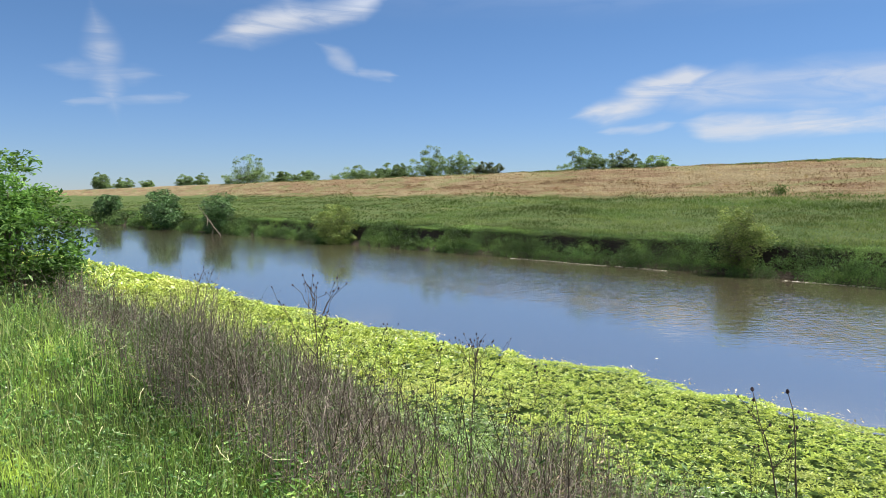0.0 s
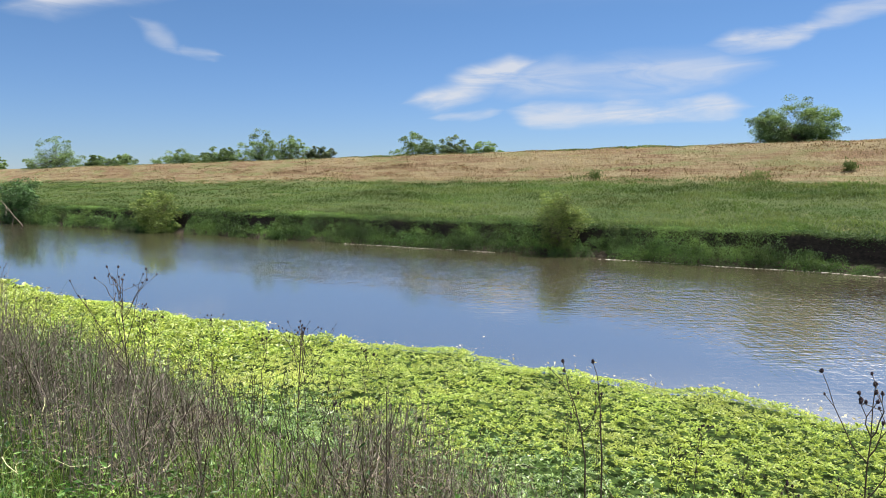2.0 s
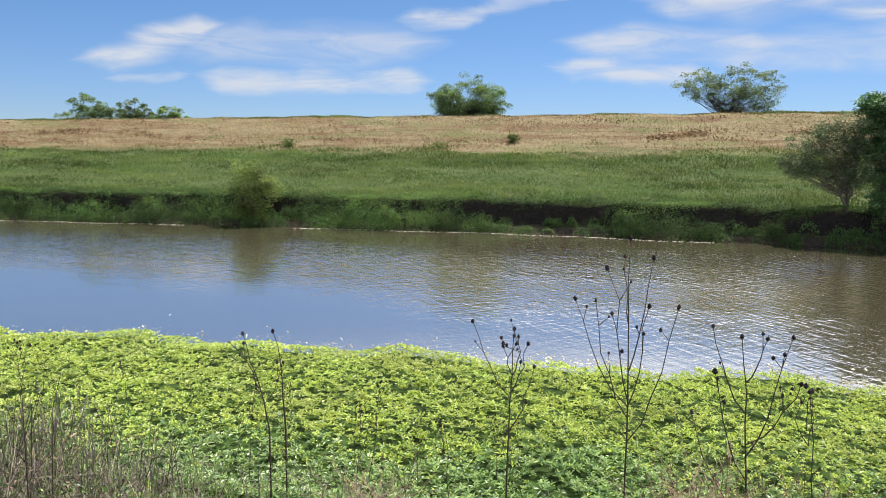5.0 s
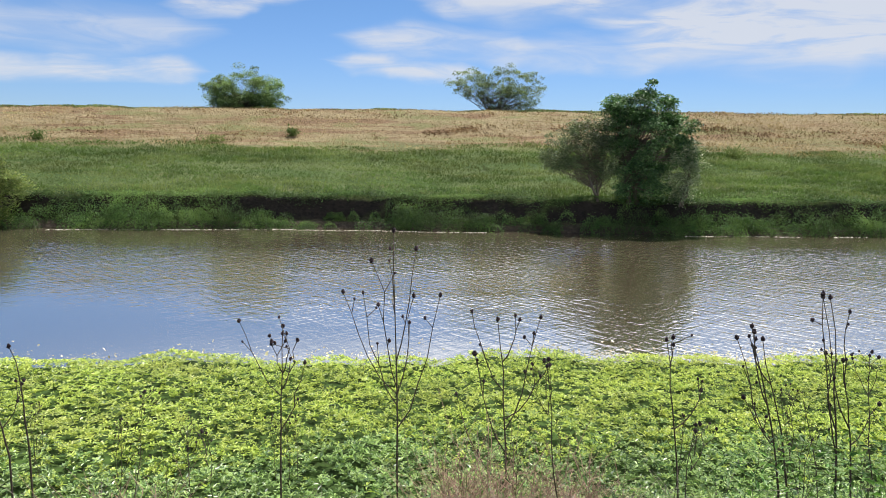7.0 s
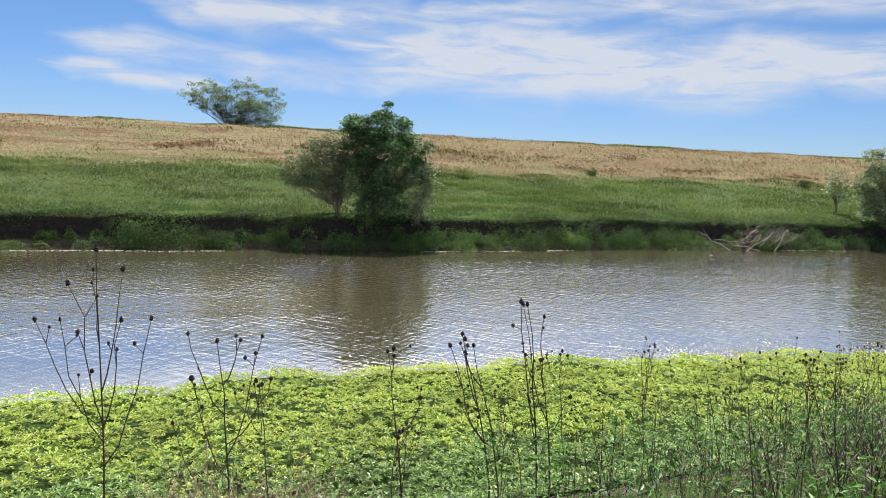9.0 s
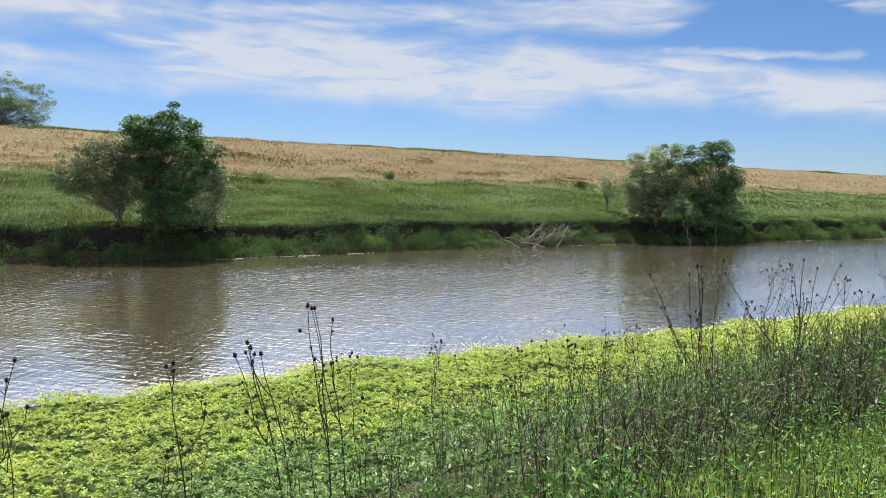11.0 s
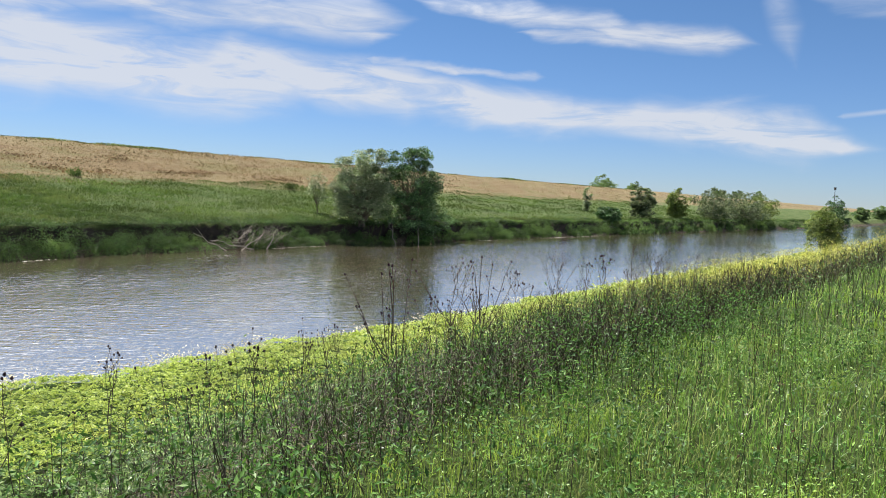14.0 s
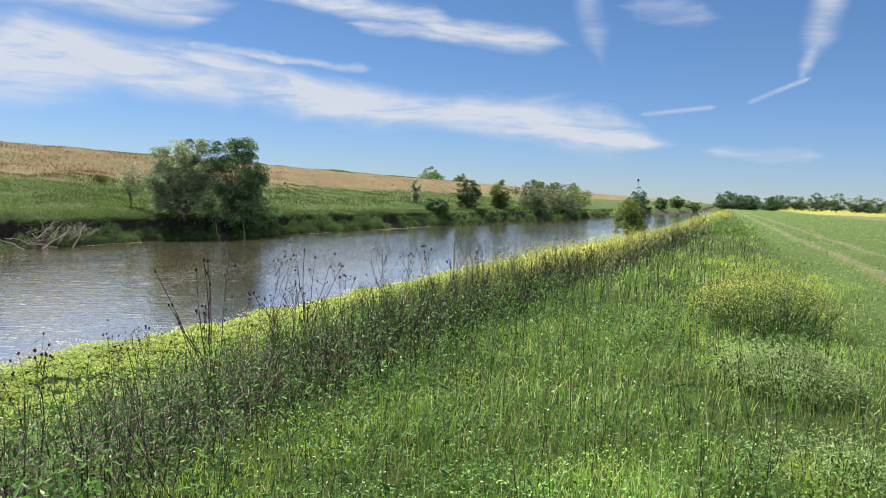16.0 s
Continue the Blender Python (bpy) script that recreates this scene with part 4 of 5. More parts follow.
stuff("dry_scrub", mesh("dry_scrub", *scrub_lines(), leafy("dry_scrub", (0.12, 0.07, 0.04), (0.22, 0.14, 0.08), None, 0.35, 0.9, 0.6)), "dark reddish dead scrub along scarps of the dry slope", "scrub")


def crest_line(rng, n, x0, x1, width):
    """Low growth in uneven lengths along the crest."""
    x = rng.uniform(x0, x1, n)
    y = rng.uniform(49.6, 51.0, n)
    run = np.clip(0.4 + 0.8 * wob(x, 0 * x, 0.31, 5) + 0.4 * wob(x, y, 1.4, 2), 0.05, 1.2)
    ok = rng.uniform(size=n) < 0.2 + run
    x, y, run = x[ok], y[ok], run[ok]
    return blades(rng, np.stack([x, y, land(x, y) - 0.06], 1), 0.08 + 0.20 * run * rng.uniform(0.5, 1.2, len(x)), width * rng.uniform(0.6, 1.8, len(x)), 1.4)


stuff("crest_grass", mesh("crest_grass", *joined([crest_line(rng, 11000, -60, 70, 0.08), crest_line(rng, 4000, -150, -60, 0.16), crest_line(rng, 4000, 70, 150, 0.16)]), leafy("crest_leaf", (0.08, 0.12, 0.045), (0.17, 0.21, 0.09), None, 0.4, 0.8, 0.5)), "ragged grey-green growth along the levee crest", "grass")
for k, (x, y, r) in enumerate([(-10.2, 44.0, 0.35), (-25.0, 43.0, 0.5), (-14.5, 42.6, 0.7), (24.0, 42.4, 0.4), (40, 41, 0.5), (14.5, 40.2, 0.5)]):
    rg = np.random.RandomState(300 + k)
    p = rg.normal(size=(260, 3)) * (r * 0.5, r * 0.5, 0.15) + (0, 0, 0.2)
    tuft = thing("grass_tuft", "darker green tuft on the levee slope", "grass", x, y, float(land(x, y)))
    part("foliage", mesh("foliage", *leaves(rg, p, 0.2, 0.25, 0.8), LEVEE_GREEN), tuft)


# ---- floating plants at the near shore ----
def mat_inner(x):
    return near_shore(x) - 0.75


def mat_outer(x):
    return mat_edge(x) + 0.12 + 0.28 * np.sin(x * 1.9) * np.sin(x * 0.63 + 1) + 0.12 * np.sin(x * 5.3)


def mound(x, y):
    return 0.10 + 0.045 * wob(x, y, 2.6, 1) + 0.03 * wob(x, y, 8.0, 2) + 0.03 * wob(x, y, 0.7, 5)


def rosettes(rng, centre, size, per):
    """Stars of pointed leaves that spread from each centre and lift at their tips."""
    n = len(centre) * per
    c = np.repeat(centre, per, 0)
    a = np.repeat(rng.uniform(0, 2 * np.pi, len(centre)), per) + np.tile(np.arange(per) * 2.4, len(centre)) + rng.normal(size=n) * 0.25
    lift = np.tile(np.linspace(0.05, 0.75, per), len(centre)) + rng.normal(size=n) * 0.15
    axis = np.stack([np.cos(a) * np.cos(lift), np.sin(a) * np.cos(lift), np.sin(lift)], 1)
    side = np.stack([-np.sin(a), np.cos(a), rng.normal(size=n) * 0.25], 1)
    fold = np.cross(side, axis)
    s = (np.repeat(rng.uniform(0.7, 1.3, len(centre)), per) * size * rng.uniform(0.75, 1.15, n))[:, None]
    base = c + axis * s * 0.1
    v = np.stack([base, base + axis * s * 0.5 + side * s * 0.19 - fold * s * 0.06, base + axis * s - (0, 0, 0.12) * s, base + axis * s * 0.5 - side * s * 0.19 - fold * s * 0.06], 1)
    return v.reshape(-1, 3), np.arange(4 * n).reshape(n, 4)


def mat_leaves():
    """Rosettes of leaves on the water: yellow-green outside, deeper green towards the shore."""
    rng = np.random.RandomState(33)
    out, inner = [], []
    for n, per, x0, x1, size in ((32000, 8, -11, 12, 0.052), (8500, 7, -24, -11, 0.10), (8500, 7, 12, 25, 0.10), (3000, 7, -46, -24, 0.2), (3200, 7, 25, 56, 0.2)):
        x = rng.uniform(x0, x1, n)
        s = rng.uniform(0, 1, n)
        y = mat_inner(x) + s * (mat_outer(x) - mat_inner(x))
        edge = np.minimum(1, (mat_outer(x) - y) / 0.6)
        ok = rng.uniform(size=n) < 0.72 + 0.25 * edge + 0.16 * wob(x, y, 9.0, 7)
        x, y, edge, s = x[ok], y[ok], edge[ok], s[ok]
        z = np.maximum(land(x, y), 0) + 0.02 + mound(x, y) * (0.2 + 0.8 * edge) + rng.uniform(-0.8, 0.8, len(x)) * size * (0.3 + 0.7 * edge)
        shore = s + rng.normal(size=len(s)) * 0.08 + 0.10 * wob(x, y, 1.9, 4) < np.interp(x, (-12, -6, 0, 8), (0.16, 0.24, 0.34, 0.30))
        c = np.stack([x, y, np.maximum(z, 0.02)], 1)
        out.append(rosettes(rng, c[~shore], size, per))
        inner.append(rosettes(rng, c[shore], size * 1.05, per))
    return joined(out), joined(inner)


outer_part, shore_part = mat_leaves()
stuff("floating_plants", mesh("floating_plants", *outer_part, MAT_LEAF), "dense mat of floating yellow-green water plants", "plants")
stuff("shore_plants", mesh("shore_plants", *shore_part, SHORE_LEAF), "deeper green leafy water plants along the near shore", "plants")
# smooth dark sheet below the rosettes; its colour stands in for shade in gaps
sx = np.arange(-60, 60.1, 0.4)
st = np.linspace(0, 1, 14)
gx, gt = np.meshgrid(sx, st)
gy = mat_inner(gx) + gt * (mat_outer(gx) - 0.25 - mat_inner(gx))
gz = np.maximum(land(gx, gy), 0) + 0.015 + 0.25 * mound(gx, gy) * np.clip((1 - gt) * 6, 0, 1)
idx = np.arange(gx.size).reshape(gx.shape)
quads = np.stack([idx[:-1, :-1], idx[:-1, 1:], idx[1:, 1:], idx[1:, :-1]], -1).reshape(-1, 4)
stuff("mat_shade_sheet", mesh("mat_shade_sheet", np.stack([gx, gy, gz], -1), quads, MAT_SHADE, True), "dark under-sheet of the floating mat, coloured as shade between the leaves", "plants")
rng = np.random.RandomState(34)
x = rng.uniform(-30, 34, 16000)
y = mat_outer(x) + rng.normal(size=16000) * np.interp(x, (-4, 2), (0.14, 0.22)) + np.where(rng.uniform(size=16000) < 0.08, rng.exponential(0.3, 16000), 0)
ok = rng.uniform(size=16000) < (0.5 + 0.5 * wob(x, y, 1.7, 2)) * np.interp(x, (-8, 0, 5), (0.16, 0.5, 1.0))
v, f = leaves(rng, np.stack([x, y, np.full(16000, 0.04) + rng.uniform(0, 0.08, 16000)], 1)[ok], 0.055, 0.5, 0.15)
stuff("mat_fringe", mesh("mat_fringe", v, f, leafy("pale_fringe", (0.30, 0.29, 0.19), (0.60, 0.57, 0.45), (0.42, 0.36, 0.25), 0.3, 0.8, 0.9)), "pale dried leaves fringing the floating mat", "plants")


# ---- grass and herbs of the near bank ----
def near_grass():
    rng = np.random.RandomState(35)
    out, herb = [], []
    for n, r0, r1, w, hgt, a0, a1 in ((52000, 1.6, 6, 0.006, 0.25, -92, 116), (60000, 6, 12, 0.009, 0.26, -92, 116), (52000, 12, 25, 0.022, 0.27, -92, 116), (40000, 25, 60, 0.05, 0.26, -92, 116), (16000, 60, 130, 0.12, 0.3, -92, 116),
                                      (6000, 0.1, 1.6, 0.008, 0.12, 0, 360), (16000, 1.6, 6, 0.011, 0.22, 116, 268), (22000, 6, 16, 0.022, 0.25, 116, 268), (14000, 16, 40, 0.05, 0.26, 116, 268)):
        r = np.sqrt(rng.uniform(r0 * r0, r1 * r1, n))
        a = np.radians(rng.uniform(a0, a1, n))
        x, y = r * np.sin(a), r * np.cos(a)
        ok = y < bank_top(x) + np.interp(x, (0, 3), (1.3, -0.1)) + np.interp(x, (0, 3), (0.8, 0.45)) * rng.normal(size=n)
        x, y = x[ok], y[ok]
        mown = smooth01((-y - 1.25 - 0.5 * wob(x, y, 0.5) - 0.25 * wob(x, y, 1.7)) / 1.6) * smooth01((x - 4) / 4)
        h = hgt * np.interp(x, (-2, 3), (0.95, 0.72)) * rng.uniform(0.45, 1.35, len(x)) * (1 + 0.3 * wob(x, y, 1.1, 3) + 0.35 * wob(x, y, 3.7, 9)) * (1 - 0.72 * mown)
        p = np.stack([x, y, land(x, y) - 0.02], 1)
        out.append(blades(rng, p, h, w, 0.5))
        pick = rng.uniform(size=len(x)) < np.clip(0.6 + 0.5 * wob(x, y, 0.8, 6), 0.15, 1.0) * (0.9 if r1 < 30 else 0.5)
        q = p[pick] + rng.normal(size=(pick.sum(), 3)) * (0.05, 0.05, 0.02)
        q[:, 2] += h[pick] * rng.uniform(0.3, 1.0, len(q))
        more = 3 if r1 < 7 else (2 if r1 < 13 else 1)
        q = np.repeat(q, more, 0) + rng.normal(size=(len(q) * more, 3)) * (0.04, 0.04, 0.025)
        herb.append(leaves(rng, q, 0.50 * w ** 0.6, 0.45, 0.35))
    return joined(out), joined(herb)


grass_part, herb_part = near_grass()
stuff("meadow_grass", mesh("meadow_grass", *grass_part, GRASS), "fresh green uncut grass on the near bank", "grass")
stuff("meadow_herbs", mesh("meadow_herbs", *herb_part, HERB), "small leafy herbs among the grass", "plants")


# ---- the belt of dry weeds along the near bank ----
def dry_weeds():
    rng = np.random.RandomState(36)
    wood, green, bits, petal, low = [], [], [], [], []
    for n, x0, x1, thick in ((3500, -13, -3.2, 0.0040), (2000, -6.5, -2.8, 0.0038), (620, -3.4, 3.0, 0.003), (2500, 3.0, 14, 0.0040), (1700, 14, 30, 0.0065), (1500, 30, 66, 0.015), (900, 66, 125, 0.03), (1400, -34, -13, 0.009)):
        x = rng.uniform(x0, x1, n)
        y = bank_top(x) + np.interp(x, (-11, -8.5, -3.2, -3), (0.3, -0.3, -0.4, 0.1)) + rng.beta(1.4, 1.9, n) * np.interp(x, (-14, -7, -4, -2.7, 0, 3, 6, 14), (2.8, 2.3, 2.1, 2.3, 3.0, 2.6, 2.3, 2.6))
        clump = 0.5 + 0.5 * wob(x, y, 1.5, 8)
        outer = smooth01((y - bank_top(x) - 1.2) / 1.2) * smooth01((x - 1) / 3)
        ok = rng.uniform(size=n) < (0.1 + 1.1 * clump ** 1.5) * np.interp(x, (-13, -11, -8.5), (0.45, 0.5, 1.0)) * (1 - 0.6 * outer)
        x, y, clump = x[ok], y[ok], clump[ok]
        n = len(x)
        h = (1.0 - 0.16 * np.clip(y - bank_top(x), 0, 3)) * (0.38 + 0.78 * clump + 0.25 * smooth01((x - 7) / 7)) * rng.uniform(0.55, 1.2, n) * np.where(x < -3.2, 0.86, np.where(x < 3, 0.55, np.where(x < 9, 0.80, 0.78)))
        p = np.stack([x, y, land(x, y) - 0.03], 1)
        tip = p + np.stack([rng.normal(size=n) * 0.13 * h, rng.normal(size=n) * 0.13 * h, h], 1)
        kind = rng.uniform(size=n) < np.where(x > 3, 0.6, 0.75)
        wood.append(stems(rng, p[kind], tip[kind], thick * rng.uniform(0.6, 1.2, kind.sum()), 0.03))
        green.append(stems(rng, p[~kind], tip[~kind], thick * rng.uniform(0.6, 1.2, (~kind).sum()), 0.03))
        bloom = rng.uniform(size=n) < 0.9 * smooth01((x - 8) / 6)
        for j in range(13):
            petal.append(leaves(rng, tip[bloom] + rng.normal(size=(bloom.sum(), 3)) * (0.10, 0.10, 0.13), 0.013 + thick * 1.9, 0.8, 0.2))
        for k in range(6):
            s = rng.uniform(0.15, 0.95, (n, 1))
            q = p + (tip - p) * s
            t = q + np.stack([rng.normal(size=n) * 0.13, rng.normal(size=n) * 0.13, rng.uniform(-0.02, 0.2, n)], 1) * (0.5 + h[:, None])
            wood.append(twigs(q[kind], t[kind], thick * 0.45))
            far_ = thick > 0.0075
            if k < 2 or not far_:
                bits.append(leaves(rng, t[kind], 0.008 + thick * 1.0, 0.7, 0.3))
            m = ~kind
            green.append(twigs(q[m], t[m], thick * 0.45))
            if k < 5:
                low.append(leaves(rng, q[m] + rng.normal(size=(m.sum(), 3)) * 0.03, 0.018 + thick * 3.6, 0.35, 0.5))
            yes = m & (rng.uniform(size=n) < smooth01((x - 7) / 9) * 0.95)
            for j in range(3):
                petal.append(leaves(rng, t[yes] + rng.normal(size=(yes.sum(), 3)) * 0.05, 0.009 + thick * 1.3, 0.8, 0.2))
    darks = []
    for n, x0, x1, thick in ((900, 2.2, 14, 0.0042), (900, 5.5, 15, 0.0045), (650, 14, 32, 0.006), (520, -13, -2.6, 0.0036)):
        x = rng.uniform(x0, x1, n)
        y = bank_top(x) + rng.uniform(-0.1, 2.2, n)
        p = np.stack([x, y, land(x, y) - 0.02], 1)
        h = rng.uniform(0.3, 0.85, n)
        tip = p + np.stack([rng.normal(size=n) * 0.3 * h, rng.normal(size=n) * 0.3 * h, h], 1)
        darks.append(stems(rng, p, tip, thick * rng.uniform(0.6, 1.1, n), 0.025))
        for k in range(3):
            q = p + (tip - p) * rng.uniform(0.4, 0.9, (n, 1))
            darks.append(twigs(q, q + np.stack([rng.normal(size=n) * 0.07, rng.normal(size=n) * 0.07, rng.uniform(0.06, 0.2, n)], 1), thick * 0.5))
    for n, x0, x1, size in ((15000, -13, 3, 0.042), (19000, 3, 14, 0.042), (11000, 14, 34, 0.09), (5000, 34, 66, 0.2), (5000, -34, -13, 0.11)):
        x = rng.uniform(x0, x1, n)
        y = bank_top(x) - 0.2 + rng.uniform(0, 1, n) * 4.0
        ok = (rng.uniform(size=n) < 0.5 + 0.5 * wob(x, y, 1.1, 9))
        x, y = x[ok], y[ok]
        z = np.maximum(land(x, y), 0) + np.abs(rng.normal(size=len(x))) * np.where(x > 3, 0.32, 0.2)
        low.append(leaves(rng, np.stack([x, y, z], 1), size, 0.38, 0.5))
    for n, x0, x1, size in ((14000, 9, 18, 0.024), (13000, 18, 36, 0.036), (5500, 36, 70, 0.07)):
        x = rng.uniform(x0, x1, n)
        y = bank_top(x) + 0.3 + rng.beta(1.5, 1.6, n) * 2.6
        ok = rng.uniform(size=n) < 0.55 + 0.5 * wob(x, y, 1.5, 8)
        x, y = x[ok], y[ok]
        z = land(x, y) + (0.5 + 0.3 * rng.uniform(size=len(x)) + 0.25 * wob(x, y, 1.5, 8)) * smooth01((x - 6) / 8)
        petal.append(leaves(rng, np.stack([x, y, z], 1), size, 0.7, 0.3))
    litter = []
    for n, x0, x1, size, tall in ((10000, -13, -3.2, 0.036, 0.28), (7000, -6.5, -2.8, 0.034, 0.3), (1500, -3.2, 3, 0.035, 0.2), (8000, 3, 14, 0.035, 0.3), (5000, 14, 34, 0.07, 0.35), (3000, -34, -13, 0.09, 0.35)):
        x = rng.uniform(x0, x1, n)
        y = bank_top(x) + np.interp(x, (-11, -8.5, -3.2, -3), (0.3, -0.3, -0.4, 0.1)) + rng.beta(1.4, 1.9, n) * 2.2
        ok = rng.uniform(size=n) < 0.3 + 0.5 * (0.5 + 0.5 * wob(x, y, 1.5, 8)) + 0.2
        x, y = x[ok], y[ok]
        z = np.maximum(land(x, y), 0) + rng.uniform(0, 1, len(x)) * tall * (1.2 + wob(x, y, 1.5, 8))
        litter.append(leaves(rng, np.stack([x, y, z], 1), size, 0.3, 0.6))
    return joined(wood), joined(green), joined(bits), joined(petal), joined(low), joined(darks), joined(litter)


wood, green, bits, petal, low, darks, litter = dry_weeds()
stuff("dead_leaves", mesh("dead_leaves", *litter, leafy("dead_leaf", (0.085, 0.062, 0.042), (0.30, 0.235, 0.165), (0.12, 0.14, 0.05), 0.3, 0.8, 1.2)), "curled brown dead leaves hanging in the weeds", "leaves")
stuff("dark_weeds", mesh("dark_weeds", *darks, DARK_STEM), "dark brown upright stems of last year's weeds", "weeds")
stuff("dry_weeds", mesh("dry_weeds", *wood, DRY_STEM), "dense belt of dead grey-brown weed stems", "weeds")
stuff("green_weeds", mesh("green_weeds", *green, GREEN_STEM), "green weed stems among the dead ones", "weeds")
stuff("weed_seeds", mesh("weed_seeds", *bits, SEED), "small dark seed pods on the dead weeds", "seeds")
stuff("mustard_flowers", mesh("mustard_flowers", *petal, PETAL), "small yellow flowers topping the weed belt", "flowers")
stuff("weed_leaves", mesh("weed_leaves", *low, WEED_LEAF), "green leaves at the foot of the weeds", "plants")


# ---- single tall stalks with dark seed heads ----
def seed_head(rng, at, r):
    """A small ragged ball of bracts."""
    a = np.linspace(0, 2 * np.pi, 7)[:-1]
    rings = []
    for z, s in ((-1.0, 0.15), (-0.5, 0.8), (0.1, 1.0), (0.7, 0.75), (1.25, 0.3)):
        rings.append(np.stack([np.cos(a + z), np.sin(a + z), np.full(6, z)], 1) * (s * r, s * r, r) * rng.uniform(0.8, 1.25, (6, 1)))
    v = np.concatenate(rings) + at
    f = [[i * 6 + j, i * 6 + (j + 1) % 6, (i + 1) * 6 + (j + 1) % 6, (i + 1) * 6 + j] for i in range(4) for j in range(6)]
    return v, np.array(f)


def stalk(height, forks, seed, thick=0.007, spread=0.28, start=0.35):
    rng = np.random.RandomState(seed)
    top = thing("weed_stalk", "tall dead weed stalk with dark seed heads", "weed", 0, 0, 0, group="dead weed stalks on the bank")
    s = np.linspace(0, 1, 7)[:, None]
    lean = np.array([rng.normal() * 0.08, rng.normal() * 0.08, 1.0]) * height
    main = lean * s + rng.normal(size=(7, 3)) * 0.026 * height * s * (1 - 0.4 * s)
    part("stem", mesh("stem", *tube(main, np.linspace(thick * 0.8, thick * 0.3, 7), 5), DARK_STEM, True), top)
    part("seed_head", mesh("seed_head", *seed_head(rng, main[-1], 0.012), SEED), top)
    for k in range(forks):
        u = rng.uniform(start, 0.92)
        p = lean * u
        a = rng.uniform(0, 2 * np.pi)
        reach = height * (1 - u) * rng.uniform(0.7, 1.15) + 0.06
        out = np.array([math.cos(a), math.sin(a), 0]) * spread * height * rng.uniform(0.5, 1.2) * (1.1 - u)
        way = out * 1.35 * (s[:6] / s[5]) ** 0.8 + np.array([0, 0, reach * 0.92]) * (s[:6] / s[5]) + rng.normal(size=(6, 3)) * 0.018 * height * s[:6]
        arm = part("branch", mesh("branch", *tube(p + way, np.linspace(thick * 0.42, thick * 0.2, 6), 4), DARK_STEM, True), top)
        part("seed_head", mesh("seed_head", *seed_head(rng, p + way[-1], rng.uniform(0.008, 0.0135)), SEED), arm)
        if rng.uniform() < 0.6:
            q = p + way[3]
            w2 = np.array([rng.normal() * 0.11, rng.normal() * 0.11, rng.uniform(0.04, 0.18)])
            arm = part("branch", mesh("branch", *tube(q + w2 * s[:4] / s[3], np.linspace(thick * 0.3, thick * 0.18, 4), 4), DARK_STEM, True), top)
            part("seed_head", mesh("seed_head", *seed_head(rng, q + w2, rng.uniform(0.006, 0.010)), SEED), arm)
    return top


KINDS = [stalk(2.0, 9, 1, 0.009, 0.42, 0.25), stalk(1.5, 5, 2), stalk(1.3, 3, 3, 0.007, 0.2, 0.5), stalk(1.5, 7, 4, 0.008, 0.3), stalk(1.1, 4, 5, 0.006, 0.25, 0.5), stalk(1.7, 12, 6, 0.009, 0.34, 0.35)]


def candelabra(x, y, z, lean, height, forks, seed, thick=0.009):
    """A forked dead stalk that stands out over the water; forks: where each leaves the stem, how far it leans and how far it climbs."""
    rng = np.random.RandomState(seed)
    foot = max(float(land(x, y)), 0) - 0.04
    top = thing("weed_stalk", "forked dead weed stalk with dark seed heads over the floating plants", "weed", x, y, foot, group="dead weed stalks on the bank")
    rise = z - foot
    s = np.linspace(0, 1, 8)[:, None]
    main = np.array([0, 0, rise]) + np.array([lean, 0, height]) * s ** (1.25, 1, 1) + rng.normal(size=(8, 3)) * 0.012 * s
    main = np.concatenate([[(0, 0, 0)], main])
    part("stem", mesh("stem", *tube(main, np.linspace(thick, thick * 0.31, 9), 5), DARK_STEM, True), top)
    part("seed_head", mesh("seed_head", *seed_head(rng, main[-1], 0.015), SEED), top)
    for at, dx, dz in forks:
        p = np.array([np.interp(at + rise, main[:, 2], main[:, 0]), 0, at + rise])
        depth = rng.normal() * 0.5 * math.hypot(dx, dz)
        k = s[:6] / s[5]
        way = p + np.array([dx, 0, 0]) * k ** 0.7 + np.array([0, depth * 0.4, 0]) * k + np.array([0, 0, dz]) * k ** 1.15 + rng.normal(size=(6, 3)) * 0.014 * k
        arm = part("branch", mesh("branch", *tube(way, np.linspace(thick * 0.6, thick * 0.27, 6), 4), DARK_STEM, True), top)
        part("seed_head", mesh("seed_head", *seed_head(rng, way[-1], rng.uniform(0.011, 0.017)), SEED), arm)
        for j in range(int(rng.randint(1, 4))):
            q = way[int(rng.randint(2, 5))]
            w2 = np.array([rng.normal() * 0.05, rng.normal() * 0.05, rng.uniform(0.02, 0.14)])
            arm = part("branch", mesh("branch", *tube(q + w2 * s[:4] / s[3], np.linspace(0.0032, 0.002, 4), 4), DARK_STEM, True), top)
            part("seed_head", mesh("seed_head", *seed_head(rng, q + w2, rng.uniform(0.008, 0.013)), SEED), arm)


